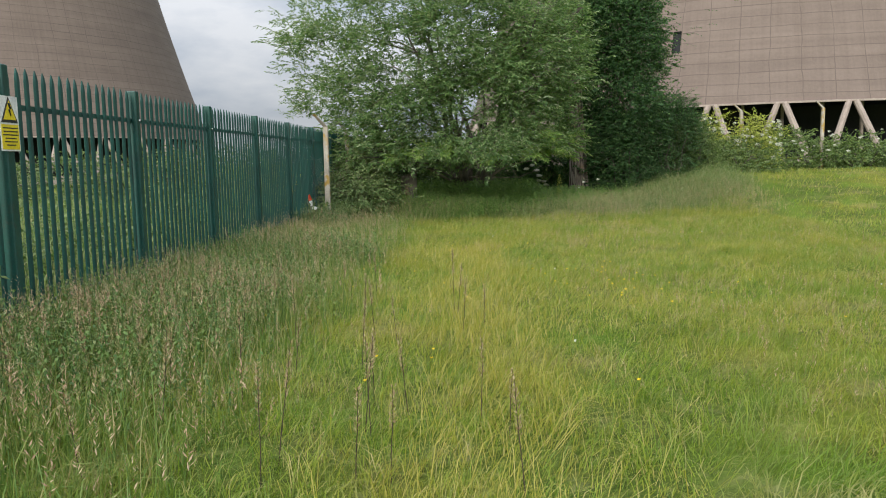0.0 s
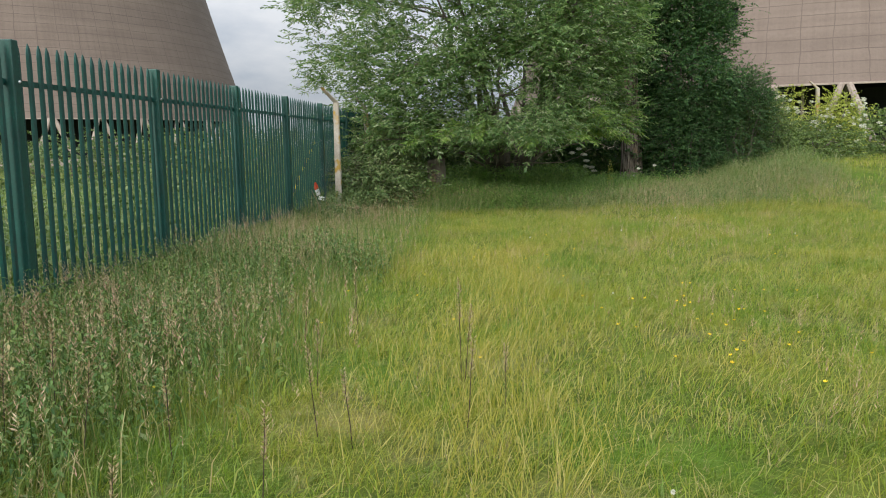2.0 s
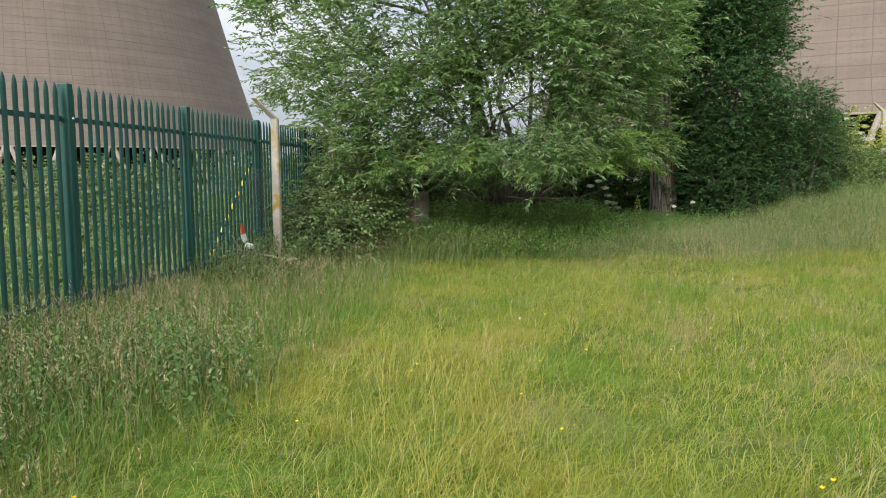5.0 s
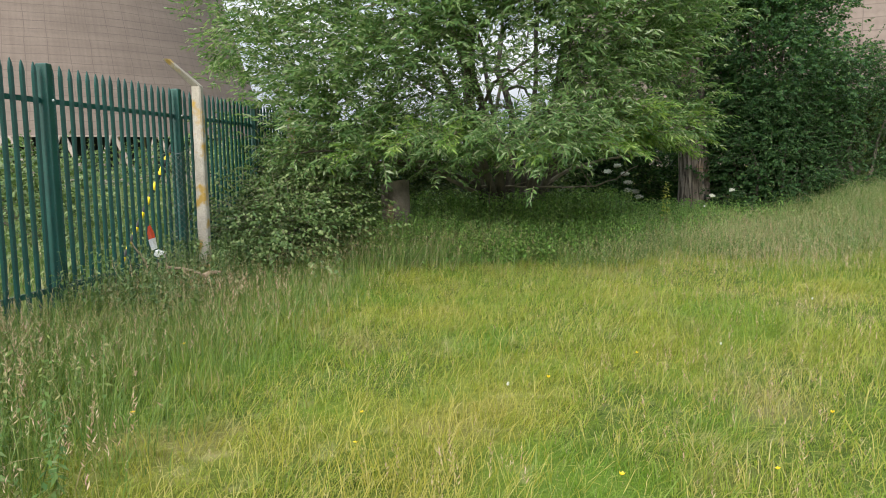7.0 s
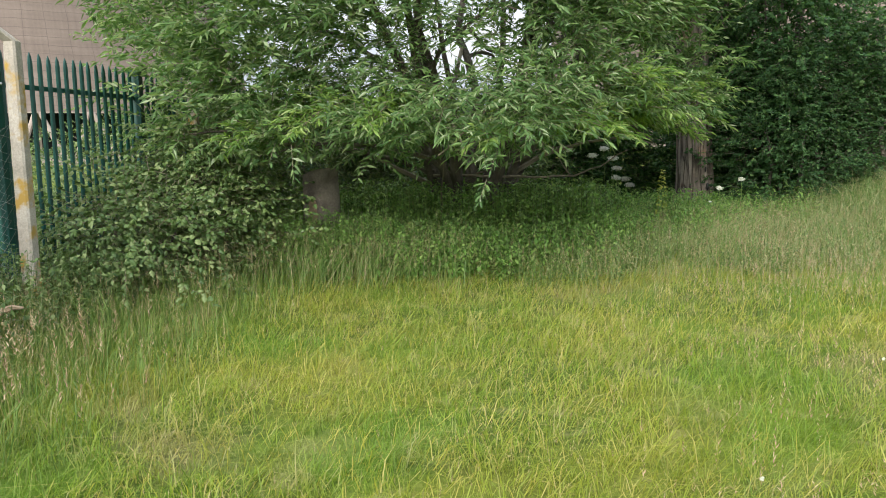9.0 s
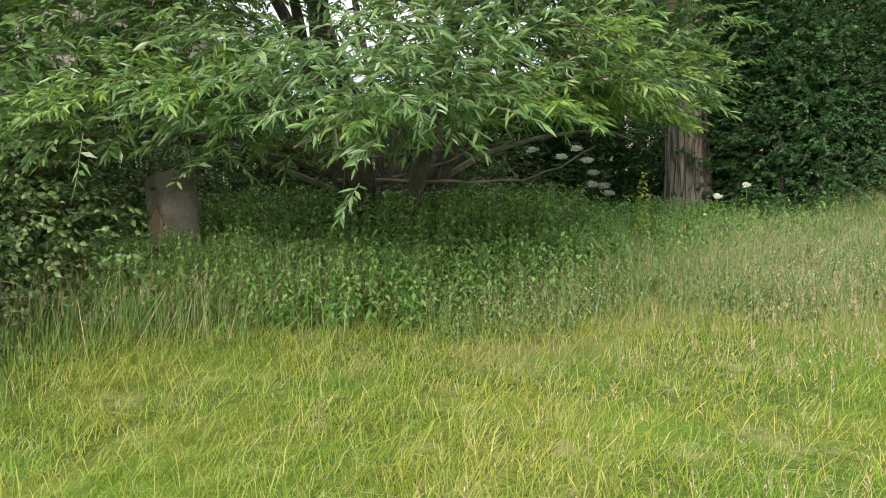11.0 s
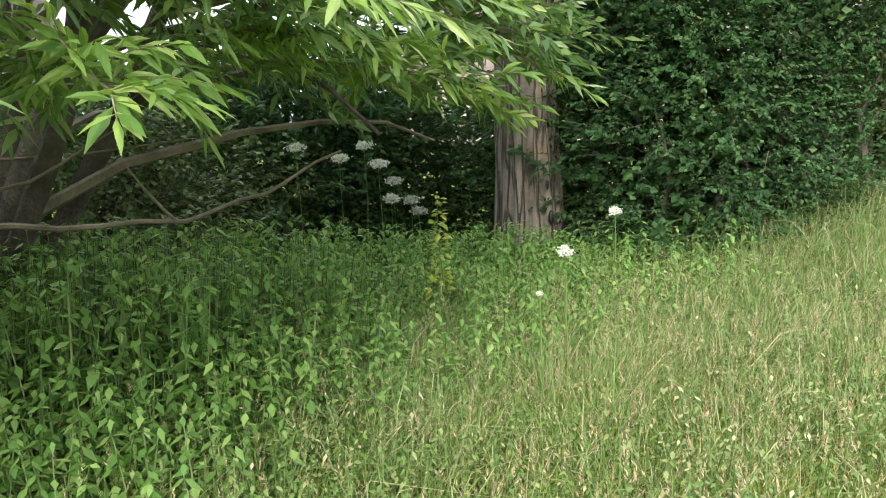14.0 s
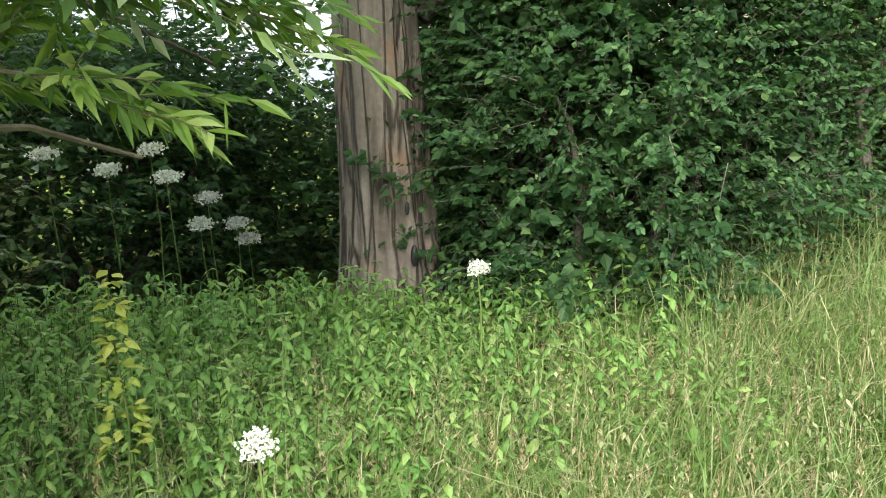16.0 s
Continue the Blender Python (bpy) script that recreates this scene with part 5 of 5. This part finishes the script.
seed_heads("rank_seed_heads", "buff seed heads before the stump", x, y, rng.uniform(0.45, 0.75, len(x)), rng.uniform(0.07, 0.12, len(x)), M_rank)


def nettles(n, x0, x1, y0, y1, hmin, hmax, keep, label, mat, leaf=0.075, fine=False):
    """Upright stems with pairs of toothed leaves."""
    x, y = scatter(n, x0, x1, y0, y1, keep)
    clear = np.hypot((x - 3.73) / 0.28, (y - 25.25) / 0.5) > 1
    x, y = x[clear], y[clear]
    n = len(x)
    h = rng.uniform(hmin, hmax, n)
    b = np.stack([x, y, rise(x, y)], 1)
    tip = b + np.stack([rng.normal(0, 0.07, n), rng.normal(0, 0.07, n), h], 1)
    st = strips(b, tip, np.full(n, 0.004))
    per = 16
    u = 0.22 + 0.78 * (np.arange(per) // 2) / (per / 2 - 1)
    pos = b[:, None] + (tip - b)[:, None] * u[None, :, None]
    a = rng.uniform(0, 2 * np.pi, (n, 1)) + np.pi * np.arange(per)[None] + np.pi / 2 * (np.arange(per) // 2)[None]
    d = unit(np.stack([np.cos(a), np.sin(a), rng.normal(-0.16, 0.36, a.shape)], -1))
    s = unit(np.cross(d, UP + rng.normal(0, 0.2, d.shape)))
    L = (leaf * rng.uniform(0.7, 1.2, (n, per)) * (1.1 - 0.5 * u[None])).ravel()
    lv = leaves_mesh("", pos.reshape(-1, 3), d.reshape(-1, 3), s.reshape(-1, 3), L, L * 0.55, None, fine, 0.3)
    tagged(joined("nettles", [lv, st], [mat, M_bramble], index=[0, 1]), label, "weeds", kind="stuff")


nettles(4600, -2.2, 3.2, 23.4, 25.7, 0.50, 0.90, lambda x, y: (rng.uniform(size=len(x)) < smooth(y + 0.5 * patchy(x, y, 1.5, 3.0) - 0.7 * np.maximum(0, x - 1.5), 22.9, 24.9) * (1 - 0.8 * smooth(x, 2.6, 3.4))), "dark green nettles in the shade of the willow", M_nettle, 0.095)
nettles(1900, 2.6, 6.4, 25.3, 27.7, 0.25, 0.62, lambda x, y: rng.uniform(size=len(x)) < smooth(y + 0.35 * patchy(x, y, 2.2, 1.0) - 0.25 * (x - 4), 25.9, 27.4), "nettles standing before the trunk", M_nettle, 0.095, True)
nettles(4000, 1.6, 6.2, 22.8, 26.6, 0.22, 0.52, lambda x, y: rng.uniform(size=len(x)) < smooth(y + 0.6 * patchy(x, y, 2.0, 4.0) - 0.6 * (x - 1.5), 22.6, 24.4), "low nettles round the foot of the trunk", M_nettle, 0.075, True)
nettles(2600, 1.6, 7.6, 22.4, 26.6, 0.14, 0.40, lambda x, y: patchy(x, y, 1.9, 2.0) > -0.15, "small leafy weeds among the bank grass", M_bank, 0.046)
nettles(5200, -1.8, 3.0, 22.2, 24.6, 0.25, 0.60, lambda x, y: rng.uniform(size=len(x)) < smooth(y + 0.4 * patchy(x, y, 1.7, 8.0) - 0.6 * np.maximum(0, x - 1.0), 21.8, 23.8), "fresh nettles where the meadow meets the thicket", M_nettle, 0.085)
nettles(800, -0.6, 2.6, 23.8, 24.9, 0.7, 0.98, None, "tall nettles before the willow stems", M_nettle, 0.095)
nettles(420, -1.9, 0.1, 22.6, 23.35, 0.5, 0.78, None, "nettles and bramble shoots before the stump", M_nettle)
nettles(2000, -7.5, -3.3, 6.5, 27, 0.5, 1.25, lambda x, y: (x < fence_x(y) - 0.12) & (patchy(x, y, 1.1, 6.0) > -0.2) & ((np.abs(y - 20.3) > 1.3) | (x < -5.2)), "tall leafy weeds close behind the fence", M_bramble, 0.11)
nettles(900, -3.5, -2.2, 17.5, 24, 0.35, 0.8, lambda x, y: in_fence(x, y), "nettles and goosegrass at the fence foot", M_bramble)
nettles(2400, -4.2, -0.7, 6.0, 16, 0.28, 0.56, lambda x, y: VERGE(x, y) & (x + 0.7 * patchy(x, y, 1.7, 8.0) + rng.normal(0, 0.3, len(x)) < -1.4) & (patchy(x, y, 1.2, 9.0) > -0.35), "leafy weeds among the tall grass by the fence", M_rank, 0.06)
nettles(4200, -4.2, -0.8, 4.5, 14.0, 0.28, 0.56, lambda x, y: VERGE(x, y) & (x + 0.7 * patchy(x, y, 1.7, 8.0) + rng.normal(0, 0.3, len(x)) < -1.6) & (patchy(x, y, 1.0, 2.0) > -0.25), "dark leafy weeds in clumps along the fence", M_weed, 0.055)
nettles(420, -2.3, -0.8, 12.3, 14.4, 0.35, 0.62, lambda x, y: rng.uniform(size=len(x)) < 1.2 * np.exp(-((x + 1.6) / 0.42) ** 2 - ((y - 13.3) / 0.6) ** 2), "dark mound of leafy weeds at the verge", M_weed, 0.075)
nettles(1500, -0.6, 4.5, 22.0, 24.2, 0.14, 0.32, lambda x, y: patchy(x, y, 1.3, 5.0) > 0.0, "small leafy weeds in the meadow edge", M_rank, 0.045)


def umbel(at, height, size, label, group, tilt=0.25, dome=0.35, name="hogweed", k=22):
    """A stalk that carries a flat white head of many small clusters."""
    g = float(rise(at[0], at[1]))
    t = thing(name, label, "flower", (at[0], at[1], g), group)
    z = height - g
    bm = bmesh.new()
    tube(bm, bent((0.03, 0.05, -0.02), (0, 0, z - size * 0.5), 0, 5, 0.03, at[0]), [0.006, 0.006, 0.005, 0.005, 0.004, 0.003], 5)
    heads = []
    for i in range(k):
        r = size * 0.46 * math.sqrt((i + 0.5) / k)
        a = i * 2.39996
        heads.append(Vector((r * math.cos(a), r * math.sin(a) * 0.9, z - dome * r * r / size + tilt * r * math.sin(a))))
        tube(bm, [Vector((0, 0, z - size * 0.5)), heads[-1] - Vector((0, 0, 0.004))], [0.0018, 0.001], 3)
    part("stalk", bm, M_bank, t)
    c = np.repeat(np.array(heads), 14, 0)
    n = len(c)
    off = rng.normal(0, 1, (n, 3)) * np.array([0.13, 0.13, 0.03]) * size
    d = unit(rng.normal(0, 1, (n, 3)) + np.array([0, 0, 0.4]))
    s = unit(np.cross(d, rng.normal(0, 1, (n, 3))))
    L = np.full(n, size * 0.13)
    v, f = leaves_mesh("", c + off, d, s, L, L * 1.0, None, False, 0)
    mesh_part("flower_head", raw_mesh("flower_head", v, [f], [M_petal]), t, "white flower head")
    return t


umbel((4.31, 24.53), 0.82, 0.072, "white hogweed head standing in the bank grass", "white umbels by the bank", 0.75)
umbel((4.12, 24.25), 0.66, 0.028, "small white umbel standing in the bank grass", "white umbels by the bank", 0.75)
umbel((5.09, 26.32), 0.84, 0.085, "white hogweed head at the foot of the shrub", "white umbels by the bank", 0.75)
for x, y, z in ((2.97, 28.29, 1.21), (3.34, 28.3, 1.15), (3.2, 28.5, 1.33), (3.49, 28.89, 0.95), (3.67, 29.0, 0.74), (2.55, 28.4, 1.32), (3.46, 28.7, 0.78), (3.75, 29.0, 0.62)):
    umbel((x, y), z, 0.155, "creamy white elder flower head in the shade", "elder flower heads", 0.5, 0.5, "elder_flower")
for j in range(85):
    x = random.uniform(9.6, 30)
    y = 30.6 + 0.1 * (x - 11) + random.uniform(-0.3, 1.2)
    umbel((x, y), float(rise(x, y)) + random.uniform(0.75, 1.6), random.uniform(0.08, 0.15), "white umbel flowering in the hedge", "hedge umbels", 0.5, 0.4, "hogweed", 9)
for j in range(64):
    cx, cy, r, zt = ((10.35, 31.0, 0.45, 2.95), (11.9, 30.6, 0.85, 2.75))[j % 3 > 0]
    a = random.uniform(0, 2 * math.pi)
    umbel((cx + r * math.cos(a), cy - abs(r * math.sin(a)) * 0.9), random.uniform(1.3, zt), random.uniform(0.10, 0.16), "creamy elder flower head above the hedge", "elder flower heads above the hedge", 0.8, 0.5, "elder_flower", 9)


def yellow_shoot():
    """A single pale yellow-green sapling in the nettles."""
    x, y = 3.73, 25.55
    g = float(rise(x, y))
    t = thing("sapling", "pale yellow-green leafy sapling in front of the nettles", "plant", (x, y, g))
    bm = bmesh.new()
    tube(bm, bent((0, 0, -0.05), (-0.01, 0, 1.02 - g), 0, 6, 0.04, 2.0), [0.006 - 0.0006 * i for i in range(7)], 5)
    part("stem", bm, M_hedge, t)
    n = 95
    z = rng.uniform(0.38, 1.04, n)
    r = 0.20 * (1.12 - z)
    a = rng.uniform(0, 2 * np.pi, n)
    b = np.stack([r * 0.4 * np.cos(a), r * 0.4 * np.sin(a), z * (1.0 - g)], 1)
    d = unit(np.stack([np.cos(a), np.sin(a), rng.normal(0.1, 0.4, n)], 1))
    v, f = leaves_mesh("", b, d, unit(np.cross(d, UP + rng.normal(0, 0.3, (n, 3)))), rng.uniform(0.035, 0.065, n), rng.uniform(0.026, 0.045, n), None, True, 0.2)
    mesh_part("leaves", raw_mesh("leaves", v, [f], [M_lime]), t)


yellow_shoot()


def buttercup_mesh():
    bm = bmesh.new()
    tube(bm, [(0, 0, 0), (0.01, 0, 0.10), (0.0, 0.01, 0.20)], [0.0016, 0.0014, 0.001], 4)
    stem = bpy.data.meshes.new("stem")
    bm.to_mesh(stem)
    bm.free()
    stem.materials.append(M_meadow)
    bm = bmesh.new()
    for k in range(5):
        a = 2 * math.pi * k / 5
        c, s = math.cos(a), math.sin(a)
        p = [(0, 0, 0.2), (0.008 * c - 0.007 * s, 0.008 * s + 0.007 * c, 0.206), (0.014 * c, 0.014 * s, 0.212), (0.008 * c + 0.007 * s, 0.008 * s - 0.007 * c, 0.206)]
        bm.faces.new([bm.verts.new(q) for q in p])
    head = bpy.data.meshes.new("petals")
    bm.to_mesh(head)
    bm.free()
    head.materials.append(M_butter)
    return stem, head


B_STEM, B_HEAD = buttercup_mesh()
for k in range(70):
    if k < 28:
        x, y = random.gauss(2.1, 0.55), random.gauss(8.8, 0.8)
    else:
        x, y = random.uniform(-1.8, 5.5), random.uniform(4.5, 17)
    t = thing("buttercup", "small yellow buttercup in the meadow grass", "flower", (x, y, float(rise(x, y))), "buttercups in the meadow")
    t.rotation_euler = (random.uniform(-0.2, 0.2), random.uniform(-0.2, 0.2), random.uniform(0, 6))
    t.scale = (1, 1, random.uniform(0.8, 1.3))
    mesh_part("stem", B_STEM, t)
    mesh_part("petals", B_HEAD, t, "yellow petals")


def dock_stalks():
    """Thin dark flowering stalks that stand above the grass."""
    bm = bmesh.new()
    tube(bm, [(0, 0, 0), (0.004, 0, 0.2), (0.0, 0.003, 0.42), (0.004, 0.0, 0.62)], [0.0032, 0.0028, 0.0022, 0.001], 5)
    stalk = bpy.data.meshes.new("stalk")
    bm.to_mesh(stalk)
    bm.free()
    stalk.materials.append(M_stalk)
    n = 70
    z = rng.uniform(0.36, 0.62, n)
    a = rng.uniform(0, 2 * np.pi, n)
    b = np.stack([0.004 * np.cos(a), 0.004 * np.sin(a), z], 1)
    d = unit(np.stack([np.cos(a), np.sin(a), np.ones(n)], 1))
    v, f = leaves_mesh("", b, d, unit(np.cross(d, UP)), np.full(n, 0.026), np.full(n, 0.008), None, False, 0)
    head = raw_mesh("seed_head", v, [f], [M_seed])
    for k in range(48):
        x, y = random.uniform(-3.0, 0.5), 3.4 + 7 * random.random() ** 1.6
        t = thing("dock_stalk", "thin dark dry stalk standing above the grass", "weed", (x, y, float(rise(x, y)) - 0.02), "dry stalks in the meadow")
        t.rotation_euler = (random.uniform(-0.12, 0.12), random.uniform(-0.12, 0.12), random.uniform(0, 6))
        t.scale = (1, 1, random.uniform(0.7, 1.15))
        mesh_part("stalk", stalk, t)
        mesh_part("seed_head", head, t)


dock_stalks()


def broken_stick(at, turn, label, lines):
    """A pale, split stick in the grass."""
    t = thing("broken_stick", label, "stick", at)
    t.rotation_euler = (0, 0, turn)
    for k, (p0, p1, r) in enumerate(lines):
        bm = bmesh.new()
        tube(bm, bent(p0, p1, 0.02, 5, 0.03, k + 2.0), [r, r * 0.95, r * 0.9, r * 0.8, r * 0.6, r * 0.35], 6, 0.25)
        part("piece", bm, M_cut, t)


broken_stick((-2.55, 18.9, 0.30), 0.5, "pale split stick lying at the foot of the concrete post", [((-0.2, 0, 0.12), (0.2, 0, 0.0), 0.018), ((0.18, 0, 0.0), (0.36, 0.03, 0.02), 0.028)])
broken_stick((-3.02, 19.1, 0.28), 1.2, "pale dry stick leaning by the fence foot", [((0, 0, -0.05), (-0.25, 0.05, 0.42), 0.014)])


def clover():
    """Small white clover heads in the meadow."""
    bm = bmesh.new()
    tube(bm, [(0, 0, 0), (0.008, 0, 0.1), (0, 0, 0.17)], [0.0018, 0.0015, 0.0013], 4)
    stem = bpy.data.meshes.new("stem")
    bm.to_mesh(stem)
    bm.free()
    stem.materials.append(M_meadow)
    n = 60
    d = unit(rng.normal(0, 1, (n, 3)) + np.array([0, 0, 0.3]))
    v, f = leaves_mesh("", np.tile(np.array([0, 0, 0.175]), (n, 1)), d, unit(np.cross(d, rng.normal(0, 1, (n, 3)))), np.full(n, 0.012), np.full(n, 0.005), None, False, 0)
    head = raw_mesh("head", v, [f], [M_petal])
    spots = [(CLOVER[0], CLOVER[1])] + [(random.uniform(-1, 6.5), random.uniform(5, 19)) for _ in range(7)]
    for x, y in spots:
        t = thing("white_clover", "small white clover head in the meadow grass", "flower", (x, y, float(rise(x, y))), "clover in the meadow")
        t.scale = (1, 1, random.uniform(0.9, 1.3))
        mesh_part("stem", stem, t)
        mesh_part("head", head, t, "white flower head")


CLOVER = (2.58, 16.77)
clover()
